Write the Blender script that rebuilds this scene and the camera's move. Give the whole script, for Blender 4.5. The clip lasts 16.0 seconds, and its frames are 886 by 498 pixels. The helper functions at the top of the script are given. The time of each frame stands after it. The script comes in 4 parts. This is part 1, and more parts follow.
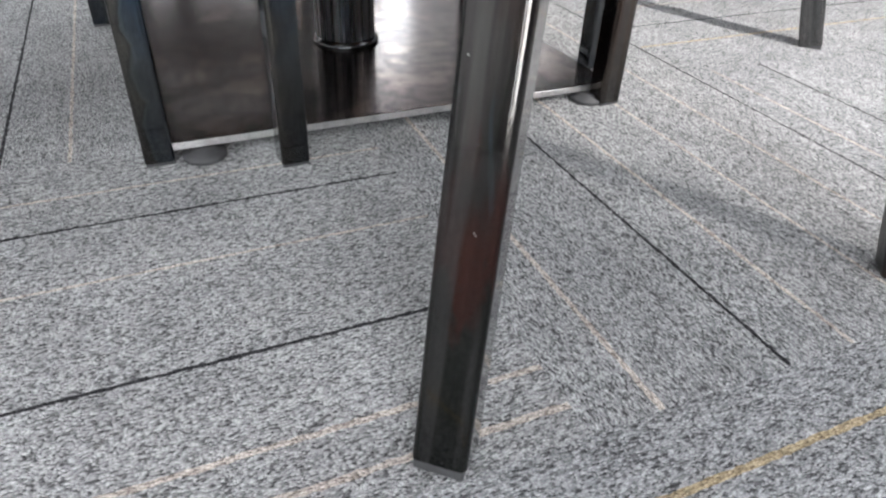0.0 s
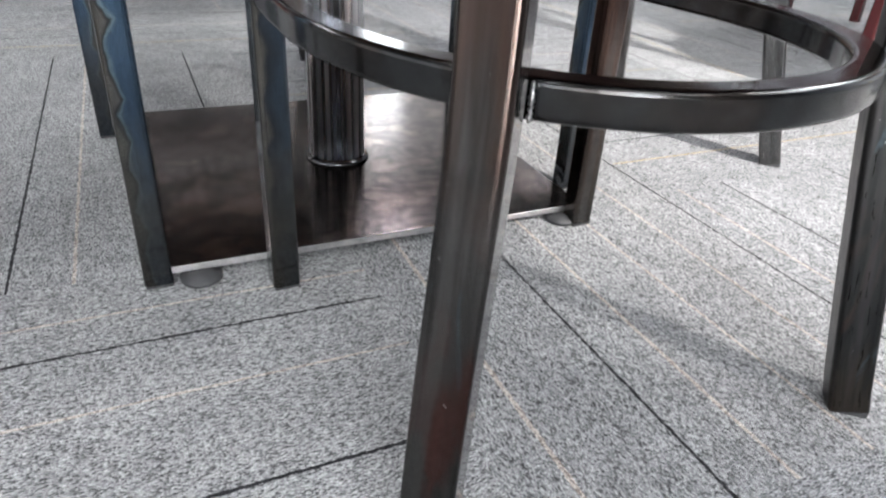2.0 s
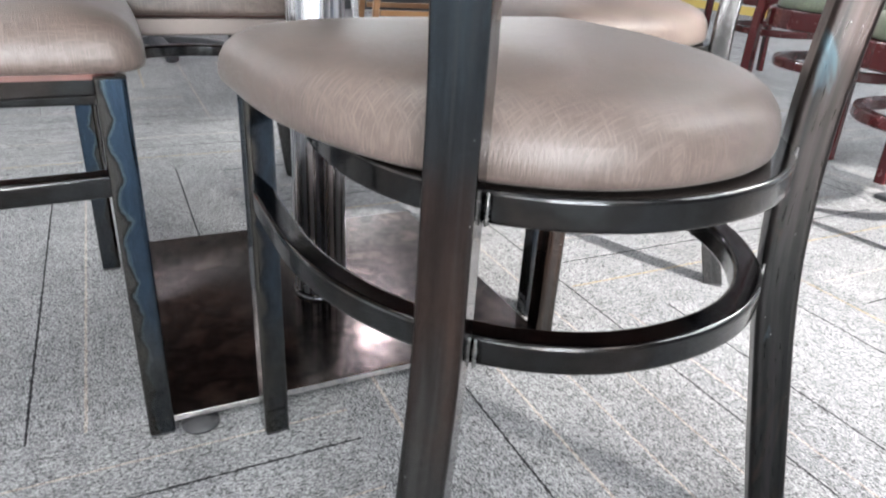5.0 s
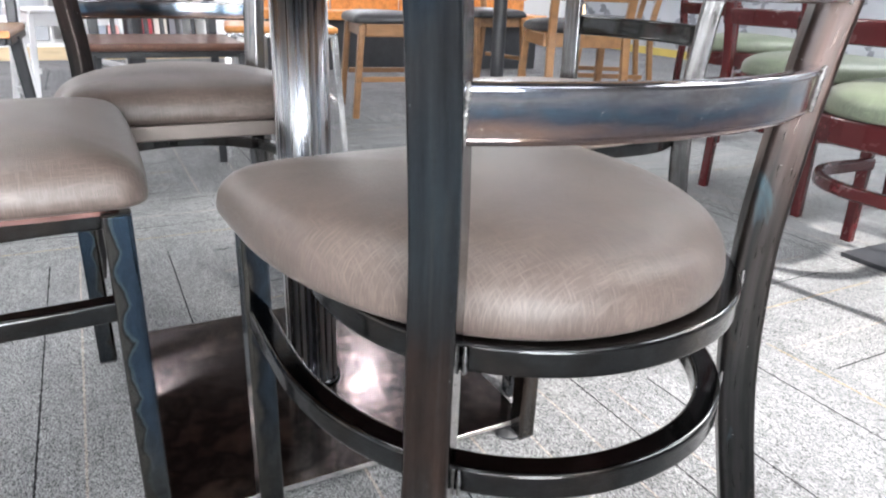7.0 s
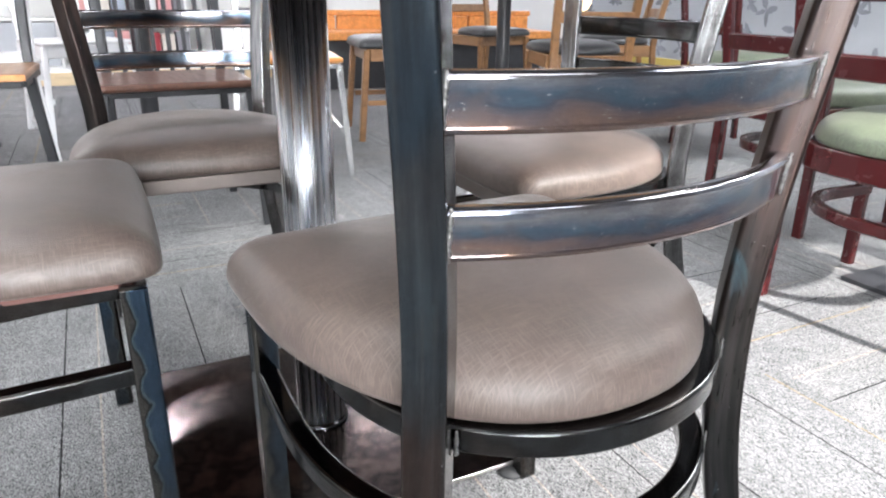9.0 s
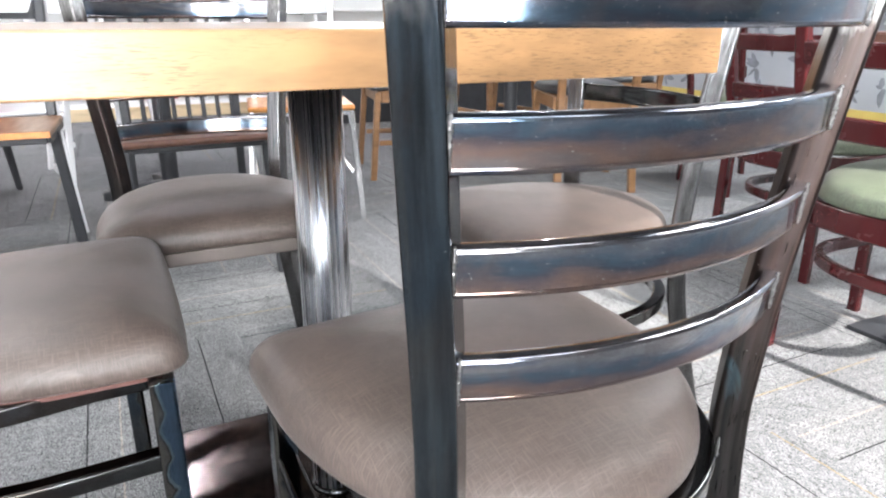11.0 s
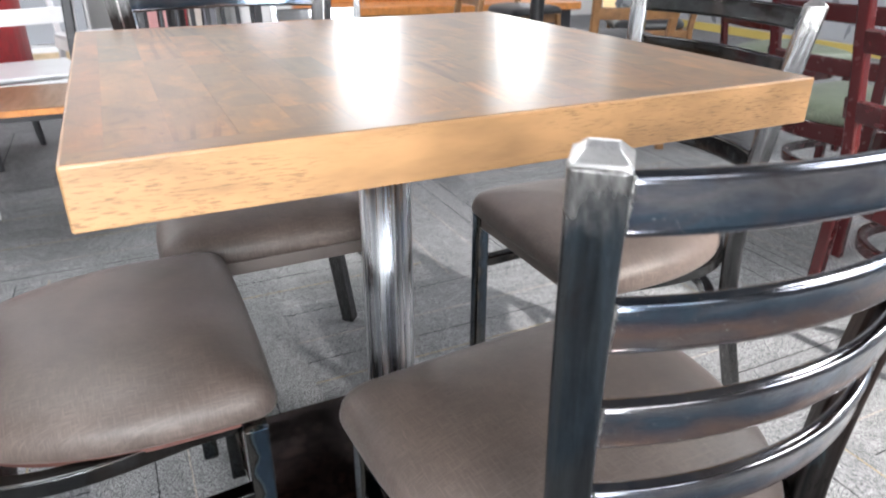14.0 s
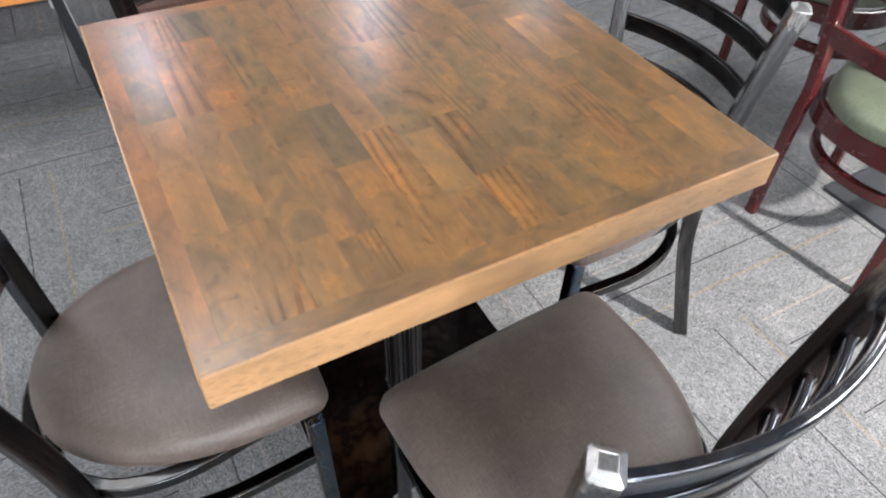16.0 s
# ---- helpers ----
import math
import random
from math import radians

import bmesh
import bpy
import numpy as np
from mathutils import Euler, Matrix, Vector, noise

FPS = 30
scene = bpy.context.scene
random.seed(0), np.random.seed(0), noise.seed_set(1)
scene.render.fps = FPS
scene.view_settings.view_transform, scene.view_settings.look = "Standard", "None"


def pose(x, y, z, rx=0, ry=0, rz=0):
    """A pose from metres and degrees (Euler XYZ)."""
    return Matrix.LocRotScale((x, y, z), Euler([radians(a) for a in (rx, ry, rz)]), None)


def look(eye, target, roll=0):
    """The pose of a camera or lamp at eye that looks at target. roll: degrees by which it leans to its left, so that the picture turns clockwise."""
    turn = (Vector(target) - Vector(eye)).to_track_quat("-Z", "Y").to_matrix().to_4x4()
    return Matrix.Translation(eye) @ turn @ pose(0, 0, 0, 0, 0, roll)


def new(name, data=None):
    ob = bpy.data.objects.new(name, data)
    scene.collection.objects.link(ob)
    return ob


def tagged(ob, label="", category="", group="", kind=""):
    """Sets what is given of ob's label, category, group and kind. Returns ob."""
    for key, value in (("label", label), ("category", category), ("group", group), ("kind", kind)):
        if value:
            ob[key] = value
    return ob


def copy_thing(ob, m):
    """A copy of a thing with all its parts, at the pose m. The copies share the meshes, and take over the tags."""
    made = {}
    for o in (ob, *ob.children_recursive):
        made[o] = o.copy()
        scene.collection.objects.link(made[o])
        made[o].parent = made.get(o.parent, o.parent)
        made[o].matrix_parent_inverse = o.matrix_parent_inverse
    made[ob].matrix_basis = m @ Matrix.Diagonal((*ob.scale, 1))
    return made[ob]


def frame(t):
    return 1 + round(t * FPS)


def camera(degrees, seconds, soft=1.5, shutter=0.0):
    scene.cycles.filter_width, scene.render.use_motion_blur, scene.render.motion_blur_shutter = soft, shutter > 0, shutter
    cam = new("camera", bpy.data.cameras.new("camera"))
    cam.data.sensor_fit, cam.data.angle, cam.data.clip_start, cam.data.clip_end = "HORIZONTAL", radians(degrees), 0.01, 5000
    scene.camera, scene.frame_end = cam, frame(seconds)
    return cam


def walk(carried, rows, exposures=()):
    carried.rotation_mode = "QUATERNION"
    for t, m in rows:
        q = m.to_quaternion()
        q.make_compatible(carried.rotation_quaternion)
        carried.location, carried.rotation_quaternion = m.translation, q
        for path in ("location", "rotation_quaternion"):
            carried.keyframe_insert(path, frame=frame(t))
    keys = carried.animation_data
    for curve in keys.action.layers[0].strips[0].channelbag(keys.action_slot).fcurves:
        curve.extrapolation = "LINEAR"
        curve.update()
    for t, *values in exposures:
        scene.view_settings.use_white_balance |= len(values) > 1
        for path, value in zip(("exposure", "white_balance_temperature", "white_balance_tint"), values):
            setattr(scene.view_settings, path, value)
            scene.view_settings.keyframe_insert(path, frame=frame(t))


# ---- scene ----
cam = camera(66.6, 16.0, soft=2.1, shutter=0.5)
PATH = [
    (0, (-0.244, -0.87, 0.317), (0.436, 0.61, -0.844), 2.5),
    (0.5, (-0.244, -0.871, 0.334), (0.448, 0.629, -0.795), 2.5),
    (1, (-0.243, -0.873, 0.346), (0.459, 0.641, -0.757), 2.6),
    (1.5, (-0.24, -0.874, 0.366), (0.478, 0.661, -0.696), 3.0),
    (2, (-0.243, -0.879, 0.389), (0.504, 0.688, -0.604), 3.6),
    (2.5, (-0.246, -0.886, 0.411), (0.519, 0.687, -0.558), 3.9),
    (3, (-0.241, -0.895, 0.436), (0.527, 0.692, -0.509), 3.6),
    (3.5, (-0.245, -0.902, 0.457), (0.535, 0.692, -0.466), 3.8),
    (6, (-0.257, -0.927, 0.579), (0.587, 0.708, -0.206), 2.8),
    (6.5, (-0.259, -0.932, 0.597), (0.599, 0.71, -0.157), 2.5),
    (7, (-0.263, -0.935, 0.618), (0.607, 0.712, -0.11), 2.1),
    (7.5, (-0.262, -0.938, 0.635), (0.607, 0.715, -0.08), 1.7),
    (8, (-0.259, -0.944, 0.657), (0.592, 0.721, -0.052), 1.2),
    (8.5, (-0.258, -0.95, 0.676), (0.595, 0.722, -0.014), 0.8),
    (9, (-0.259, -0.953, 0.688), (0.588, 0.715, -0.02), 0.8),
    (9.5, (-0.255, -0.956, 0.711), (0.58, 0.725, 0.022), 0.5),
    (10, (-0.258, -0.962, 0.737), (0.574, 0.737, 0.087), 0.2),
    (12.5, (-0.276, -0.963, 0.832), (0.528, 0.747, 0.169), -0.1),
    (13, (-0.284, -0.952, 0.851), (0.479, 0.746, 0.121), -0.4),
    (13.5, (-0.299, -0.93, 0.869), (0.449, 0.753, 0.09), -0.3),
    (14, (-0.325, -0.886, 0.915), (0.451, 0.749, 0.062), 0.15),
    (14.5, (-0.343, -0.848, 1.001), (0.428, 0.658, -0.061), 0.8),
    (15, (-0.35, -0.818, 1.111), (0.404, 0.554, -0.133), 1.85),
    (15.5, (-0.368, -0.802, 1.207), (0.395, 0.463, -0.141), 3.2),
    (16, (-0.352, -0.782, 1.296), (0.339, 0.441, -0.128), 1.65),
]
walk(cam, [(t, look(eye, target, roll)) for t, eye, target, roll in PATH],
     [(0.0, 0.93), (2.0, 1.13), (3.5, 1.24), (6.0, 1.27), (10.0, 1.18), (12.5, 1.15), (13.5, 0.94), (14.5, 0.62), (16.0, 0.46)])

# ---- world, sun, lamps ----
world = bpy.data.worlds.new("world")
scene.world = world
world.use_nodes = True
wn, wl = world.node_tree.nodes, world.node_tree.links
sky = wn.new("ShaderNodeTexSky")
sky.sky_type, sky.sun_disc, sky.sun_elevation, sky.sun_rotation = "NISHITA", False, radians(38), radians(25)
wl.new(sky.outputs["Color"], wn["Background"].inputs["Color"])
wn["Background"].inputs["Strength"].default_value = 0.12


def area_lamp(name, m, sx, sy, watts, colour):
    data = bpy.data.lights.new(name, "AREA")
    data.shape, data.size, data.size_y, data.energy, data.color = "RECTANGLE", sx, sy, watts, colour
    ob = new(name, data)
    ob.matrix_world = m
    return ob


CEIL = 3.05
NORTH, SOUTH, EAST, WEST = 6.2, -4.2, 5.2, -5.0
COOL, WARM = (0.94, 0.97, 1.0), (1.0, 0.965, 0.93)
# daylight in the openings of the north wall and of the shop front behind the camera
WINDOWS_N = [(2.15, 0.8), (4.1, 0.8)]
for wx, ww in WINDOWS_N:
    area_lamp("window_daylight", pose(wx, NORTH + 0.16, 1.85, 90, 0, 180), ww, 1.5, 12, COOL)
WINDOWS_S = [(-3.3, 1.7), (-1.1, 1.8)]
for wx, ww in WINDOWS_S:
    area_lamp("window_daylight", pose(wx, SOUTH - 0.16, 1.39, 90, 0, 0), ww, 2.5, (26 if wx < -2 else 76) * ww, COOL)
# ceiling lamps: a row of round downlights, a warm track spot, and unseen panels added as fill
DOWNLIGHTS = [(-0.1, 4.4), (1.75, 4.4), (3.7, 4.6), (-2.0, 4.4)]
FILL_PANELS = [(-0.75, 0.8, 19, 1.2, 1.7), (-2.2, -1.3, 12, 2.2, 0.9), (-2.6, 4.2, 32, 2.2, 0.9), (3.9, 0.25, 74, 2.2, 0.9), (3.2, -1.6, 36, 2.2, 0.9), (0.2, -3.0, 5, 2.2, 0.9)]
SPOT = (1.6, -3.1, 2.75)
for lx, ly in DOWNLIGHTS:
    data = bpy.data.lights.new("downlight_beam", "AREA")
    data.shape, data.size, data.energy, data.color = "DISK", 0.16, 9, (0.92, 0.87, 1.0)
    new("downlight_beam", data).matrix_world = pose(lx, ly, CEIL - 0.035)
for lx, ly, watts, sx, sy in FILL_PANELS:
    area_lamp("panel_light", pose(lx, ly, CEIL - 0.03), sx, sy, watts, COOL)
data = bpy.data.lights.new("spot_beam", "SPOT")
data.energy, data.color, data.spot_size, data.spot_blend, data.shadow_soft_size = 1480, WARM, radians(28), 0.9, 0.07
new("spot_beam", data).matrix_world = look(SPOT, (0.95, -0.08, 0.0))


# ---- materials ----
def material(name):
    m = bpy.data.materials.new(name)
    m.use_nodes = True
    return m, m.node_tree.nodes, m.node_tree.links, m.node_tree.nodes["Principled BSDF"]


def ramp(nodes, stops):
    r = nodes.new("ShaderNodeValToRGB")
    while len(r.color_ramp.elements) < len(stops):
        r.color_ramp.elements.new(0.5)
    for e, (p, c) in zip(r.color_ramp.elements, stops):
        e.position, e.color = p, (*c, 1)
    return r


def ramp_of(nodes, links, fac, stops):
    r = ramp(nodes, stops)
    links.new(fac, r.inputs[0])
    return r.outputs[0]


def coords(nodes, links, scale, shift=0.0, space="Object"):
    """Object coordinates, scaled, moved by the object's own random number."""
    tc, mp = nodes.new("ShaderNodeTexCoord"), nodes.new("ShaderNodeMapping")
    mp.inputs["Scale"].default_value = scale
    links.new(tc.outputs[space], mp.inputs["Vector"])
    if not shift:
        return mp.outputs["Vector"]
    info, mul, add = nodes.new("ShaderNodeObjectInfo"), nodes.new("ShaderNodeMath"), nodes.new("ShaderNodeVectorMath")
    mul.operation, mul.inputs[1].default_value, add.operation = "MULTIPLY", shift, "ADD"
    links.new(info.outputs["Random"], mul.inputs[0])
    links.new(mp.outputs["Vector"], add.inputs[0])
    links.new(mul.outputs[0], add.inputs[1])
    return add.outputs[0]


def noise_tex(nodes, links, vec, scale, detail=4.0, rough=0.55, distort=0.0):
    n = nodes.new("ShaderNodeTexNoise")
    n.inputs["Scale"].default_value, n.inputs["Detail"].default_value = scale, detail
    n.inputs["Roughness"].default_value, n.inputs["Distortion"].default_value = rough, distort
    links.new(vec, n.inputs["Vector"])
    return n.outputs["Fac"]


def mixed(nodes, links, fac, a, b, mode="MIX"):
    m = nodes.new("ShaderNodeMix")
    m.data_type, m.blend_type = "RGBA", mode
    for sock, v in ((m.inputs[0], fac), (m.inputs[6], a), (m.inputs[7], b)):
        if isinstance(v, (int, float)):
            sock.default_value = v
        elif isinstance(v, tuple):
            sock.default_value = (*v, 1)
        else:
            links.new(v, sock)
    return m.outputs[2]


def spread(nodes, links, fac, lo, hi, a=0.0, b=1.0):
    r = nodes.new("ShaderNodeMapRange")
    r.inputs[1].default_value, r.inputs[2].default_value, r.inputs[3].default_value, r.inputs[4].default_value = lo, hi, a, b
    links.new(fac, r.inputs[0])
    return r.outputs[0]


def bumped(nodes, links, bsdf, fac, strength, distance):
    b = nodes.new("ShaderNodeBump")
    b.inputs["Strength"].default_value, b.inputs["Distance"].default_value = strength, distance
    links.new(fac, b.inputs["Height"])
    links.new(b.outputs[0], bsdf.inputs["Normal"])


def plain(name, colour, rough=0.5, metal=0.0, vary=0.12, scale=12.0, bump=0.0, coat=0.0):
    """A painted, plastic, stone or metal surface with slight blotches and grain."""
    m, n, l, b = material(name)
    v = coords(n, l, (1, 1, 1), 7.0)
    f = noise_tex(n, l, v, scale, 5)
    dark, light = tuple(c * (1 - vary) for c in colour), tuple(min(1, c * (1 + vary)) for c in colour)
    l.new(ramp_of(n, l, f, [(0.3, dark), (0.7, light)]), b.inputs["Base Color"])
    b.inputs["Metallic"].default_value, b.inputs["Coat Weight"].default_value = metal, coat
    l.new(spread(n, l, noise_tex(n, l, v, scale * 4, 3), 0.3, 0.7, rough * 0.93, rough * 1.07), b.inputs["Roughness"])
    if bump:
        bumped(n, l, b, noise_tex(n, l, v, scale * 25, 2), bump, 0.002)
    return m


def tinted_steel(name, stretch, stops, rough=0.2, scale=5.0, specks=0.0, across=0.0, coat=0.3):
    """Bare mill steel under clear lacquer, with blue and brown heat tints, scale and scratches.
    across: how far the tint runs in bands over the part's height."""
    m, n, l, b = material(name)
    v = coords(n, l, stretch, 9.0)
    tint = ramp(n, stops)
    fac = noise_tex(n, l, v, scale, 3, 0.5)
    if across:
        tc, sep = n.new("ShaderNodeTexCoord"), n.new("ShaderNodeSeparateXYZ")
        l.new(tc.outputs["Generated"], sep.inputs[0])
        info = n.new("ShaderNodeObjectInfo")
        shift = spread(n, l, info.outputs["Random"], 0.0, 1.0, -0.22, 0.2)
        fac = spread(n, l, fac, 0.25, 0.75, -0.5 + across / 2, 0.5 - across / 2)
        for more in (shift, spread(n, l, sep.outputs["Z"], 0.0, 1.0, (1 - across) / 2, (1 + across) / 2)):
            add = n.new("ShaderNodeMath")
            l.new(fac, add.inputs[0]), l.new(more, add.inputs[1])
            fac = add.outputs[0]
    l.new(fac, tint.inputs[0])
    base = tint.outputs[0]
    if across:
        # patches of violet, straw and bare grey over the bands
        patch = noise_tex(n, l, coords(n, l, (26, 26, 34), 6.0), 1.0, 3, 0.55, 0.6)
        base = mixed(n, l, spread(n, l, patch, 0.52, 0.68, 0.0, 0.6), base, (0.23, 0.2, 0.2))
        base = mixed(n, l, spread(n, l, patch, 0.45, 0.3, 0.0, 0.5), base, (0.12, 0.105, 0.15))
    fine = noise_tex(n, l, coords(n, l, tuple(3 * s for s in stretch), 5.0), scale * 4, 6, 0.7)
    col = mixed(n, l, 0.35, base, ramp_of(n, l, fine, [(0.3, (0.7, 0.7, 0.71)), (0.75, (1, 1, 1))]), "MULTIPLY")
    rgh = spread(n, l, fine, 0.3, 0.75, rough * 0.8, rough * 1.4)
    if specks:
        sp = noise_tex(n, l, coords(n, l, (0.5, 0.5, 1.3), 3.0), 760, 1, 0.5)
        col = mixed(n, l, spread(n, l, sp, 0.74, 0.76), col, (0.85, 0.85, 0.85))
    l.new(col, b.inputs["Base Color"])
    b.inputs["Metallic"].default_value = 1.0
    b.inputs["Coat Weight"].default_value, b.inputs["Coat Roughness"].default_value = coat, 0.06
    l.new(rgh, b.inputs["Roughness"])
    bumped(n, l, b, fine, 0.012, 0.0005)
    return m


def upright_steel(name, stops, ground=0.0, rough=0.13, worn=1.0):
    """A square steel tube under clear lacquer, its mill scale and heat tints changing along its length (stops: height in metres, colour),
    streaked lengthwise, with darker rolled corners and, above the height "ground", a bright ground end. worn: how far the scale is polished and lacquered."""
    m, n, l, b = material(name)
    tc, sep = n.new("ShaderNodeTexCoord"), n.new("ShaderNodeSeparateXYZ")
    l.new(tc.outputs["Object"], sep.inputs[0])
    wave = noise_tex(n, l, coords(n, l, (46, 46, 11), 9.0), 1.0, 3, 0.6)
    up = n.new("ShaderNodeMath")
    l.new(sep.outputs["Z"], up.inputs[0])
    l.new(spread(n, l, wave, 0.25, 0.75, -0.05, 0.05), up.inputs[1])
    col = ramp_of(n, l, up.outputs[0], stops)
    streaks = noise_tex(n, l, coords(n, l, (95, 5, 1), 9.0, "UV"), 1.0, 3, 0.6)
    fine = noise_tex(n, l, coords(n, l, (420, 30, 1), 5.0, "UV"), 1.0, 4, 0.65)
    stain = noise_tex(n, l, coords(n, l, (30, 30, 9), 21.0), 1.0, 4, 0.6, 0.8)
    col = mixed(n, l, 0.75, col, ramp_of(n, l, streaks, [(0.32, (0.45, 0.45, 0.46)), (0.5, (1, 1, 1)), (0.68, (1.7, 1.65, 1.6))]), "MULTIPLY")
    polish = noise_tex(n, l, coords(n, l, (85, 3.5, 1), 14.0, "UV"), 1.0, 2, 0.5)
    col = mixed(n, l, spread(n, l, polish, 0.52, 0.6, 0.0, 0.55 * worn), col, (0.105, 0.1, 0.098))
    col = mixed(n, l, spread(n, l, polish, 0.42, 0.3, 0.0, 0.7), col, (0.018, 0.018, 0.02))
    col = mixed(n, l, spread(n, l, stain, 0.58, 0.7, 0.0, 0.55), col, (0.06, 0.042, 0.036))
    col = mixed(n, l, spread(n, l, stain, 0.36, 0.25, 0.0, 0.6), col, (0.07, 0.12, 0.145))
    rgh = spread(n, l, fine, 0.3, 0.75, rough * 0.75, rough * 1.5)
    nick = noise_tex(n, l, coords(n, l, (1, 1, 0.7), 3.0), 330, 1, 0.5)
    col = mixed(n, l, spread(n, l, nick, 0.8, 0.82), col, (0.5, 0.5, 0.5))
    if ground:
        edge = n.new("ShaderNodeMath")
        l.new(sep.outputs["Z"], edge.inputs[0])
        l.new(spread(n, l, noise_tex(n, l, coords(n, l, (60, 60, 12), 3.0), 1.0, 4), 0.3, 0.7, -0.018, 0.018), edge.inputs[1])
        mask = spread(n, l, edge.outputs[0], ground - 0.012, ground + 0.016)
        brush = noise_tex(n, l, coords(n, l, (300, 300, 60), 3.0), 1.0, 3)
        rgh = mixed(n, l, mask, rgh, (0.3, 0.3, 0.3))
        col = mixed(n, l, mask, col, ramp_of(n, l, brush, [(0.35, (0.22, 0.215, 0.21)), (0.65, (0.46, 0.45, 0.44))]))
    l.new(col, b.inputs["Base Color"])
    b.inputs["Metallic"].default_value = 1.0
    b.inputs["Coat Weight"].default_value, b.inputs["Coat Roughness"].default_value = 0.5 * worn, 0.04
    l.new(rgh, b.inputs["Roughness"])
    bumped(n, l, b, streaks, 0.02, 0.0006)
    return m


def scalloped_steel(name, rough=0.14):
    """The blue heat tint of a welded front leg: on its outer face the blue ends in a row of scallops with a pale fringe, grey-brown beyond."""
    m, n, l, b = material(name)
    tc, sep = n.new("ShaderNodeTexCoord"), n.new("ShaderNodeSeparateXYZ")
    l.new(tc.outputs["Object"], sep.inputs[0])

    def maths(op, a, c=0.0):
        k = n.new("ShaderNodeMath")
        k.operation = op
        for sock, v in zip(k.inputs, (a, c)):
            if isinstance(v, (int, float)):
                sock.default_value = v
            else:
                l.new(v, sock)
        return k.outputs[0]

    across = maths("MULTIPLY", maths("SUBTRACT", maths("ADD", maths("ABSOLUTE", sep.outputs["X"]), sep.outputs["Y"]), 0.3735), 73.0)
    lobes = maths("ABSOLUTE", maths("SINE", maths("MULTIPLY", maths("ADD", sep.outputs["Z"], spread(n, l, noise_tex(n, l, coords(n, l, (9, 9, 9), 4.0), 1.0, 2), 0.3, 0.7, -0.02, 0.02)), 62.0)))
    loose = spread(n, l, noise_tex(n, l, coords(n, l, (60, 60, 40), 4.0), 1.0, 3), 0.3, 0.7, -0.22, 0.22)
    fac = maths("ADD", maths("ADD", across, maths("MULTIPLY", lobes, 0.5)), loose)
    col = ramp_of(n, l, spread(n, l, fac, -2.0, 2.4), [(0.0, (0.03, 0.04, 0.05)), (0.2, (0.05, 0.075, 0.105)), (0.4, (0.03, 0.036, 0.045)), (0.47, (0.12, 0.11, 0.095)), (0.6, (0.105, 0.095, 0.085)), (0.645, (0.02, 0.02, 0.022)), (0.68, (0.15, 0.21, 0.23)), (0.73, (0.045, 0.085, 0.14)), (1.0, (0.05, 0.085, 0.13))])
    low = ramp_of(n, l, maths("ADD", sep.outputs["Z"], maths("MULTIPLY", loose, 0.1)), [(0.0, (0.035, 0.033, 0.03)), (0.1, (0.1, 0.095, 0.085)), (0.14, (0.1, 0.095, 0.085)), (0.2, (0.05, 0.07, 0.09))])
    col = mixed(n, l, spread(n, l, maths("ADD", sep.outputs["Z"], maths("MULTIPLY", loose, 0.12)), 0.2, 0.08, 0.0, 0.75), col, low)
    fine = noise_tex(n, l, coords(n, l, (420, 30, 1), 5.0, "UV"), 1.0, 4, 0.65)
    col = mixed(n, l, 0.5, col, ramp_of(n, l, fine, [(0.3, (0.6, 0.6, 0.62)), (0.7, (1.15, 1.15, 1.15))]), "MULTIPLY")
    l.new(col, b.inputs["Base Color"])
    b.inputs["Metallic"].default_value = 1.0
    b.inputs["Coat Weight"].default_value, b.inputs["Coat Roughness"].default_value = 0.5, 0.04
    l.new(spread(n, l, fine, 0.3, 0.75, rough * 0.75, rough * 1.5), b.inputs["Roughness"])
    return m


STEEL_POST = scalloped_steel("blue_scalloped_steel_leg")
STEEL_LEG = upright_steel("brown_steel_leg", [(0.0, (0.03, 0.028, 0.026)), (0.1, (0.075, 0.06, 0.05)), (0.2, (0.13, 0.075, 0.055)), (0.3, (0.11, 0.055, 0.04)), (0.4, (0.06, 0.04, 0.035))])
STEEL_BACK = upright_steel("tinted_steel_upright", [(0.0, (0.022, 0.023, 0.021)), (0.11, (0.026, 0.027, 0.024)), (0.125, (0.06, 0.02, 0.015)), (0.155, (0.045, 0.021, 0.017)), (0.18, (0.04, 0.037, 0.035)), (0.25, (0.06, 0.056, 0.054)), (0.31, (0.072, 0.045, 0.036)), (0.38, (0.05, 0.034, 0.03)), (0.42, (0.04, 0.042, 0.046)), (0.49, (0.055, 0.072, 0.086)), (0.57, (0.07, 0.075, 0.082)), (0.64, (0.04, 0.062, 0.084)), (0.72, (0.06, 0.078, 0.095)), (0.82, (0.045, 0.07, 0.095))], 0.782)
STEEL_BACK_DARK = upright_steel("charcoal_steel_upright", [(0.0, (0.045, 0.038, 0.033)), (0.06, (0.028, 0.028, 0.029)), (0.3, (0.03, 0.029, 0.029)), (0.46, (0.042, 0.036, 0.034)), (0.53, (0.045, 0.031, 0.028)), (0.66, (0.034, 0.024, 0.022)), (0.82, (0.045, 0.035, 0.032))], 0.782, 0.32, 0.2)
# lit copy of the upright: paler upwards, window reflections put into the colour
STEEL_LIT = upright_steel("lit_steel_upright", [(0.0, (0.1, 0.1, 0.1)), (0.4, (0.14, 0.135, 0.135)), (0.55, (0.24, 0.24, 0.25)), (0.82, (0.36, 0.36, 0.37))], 0.782, 0.2)
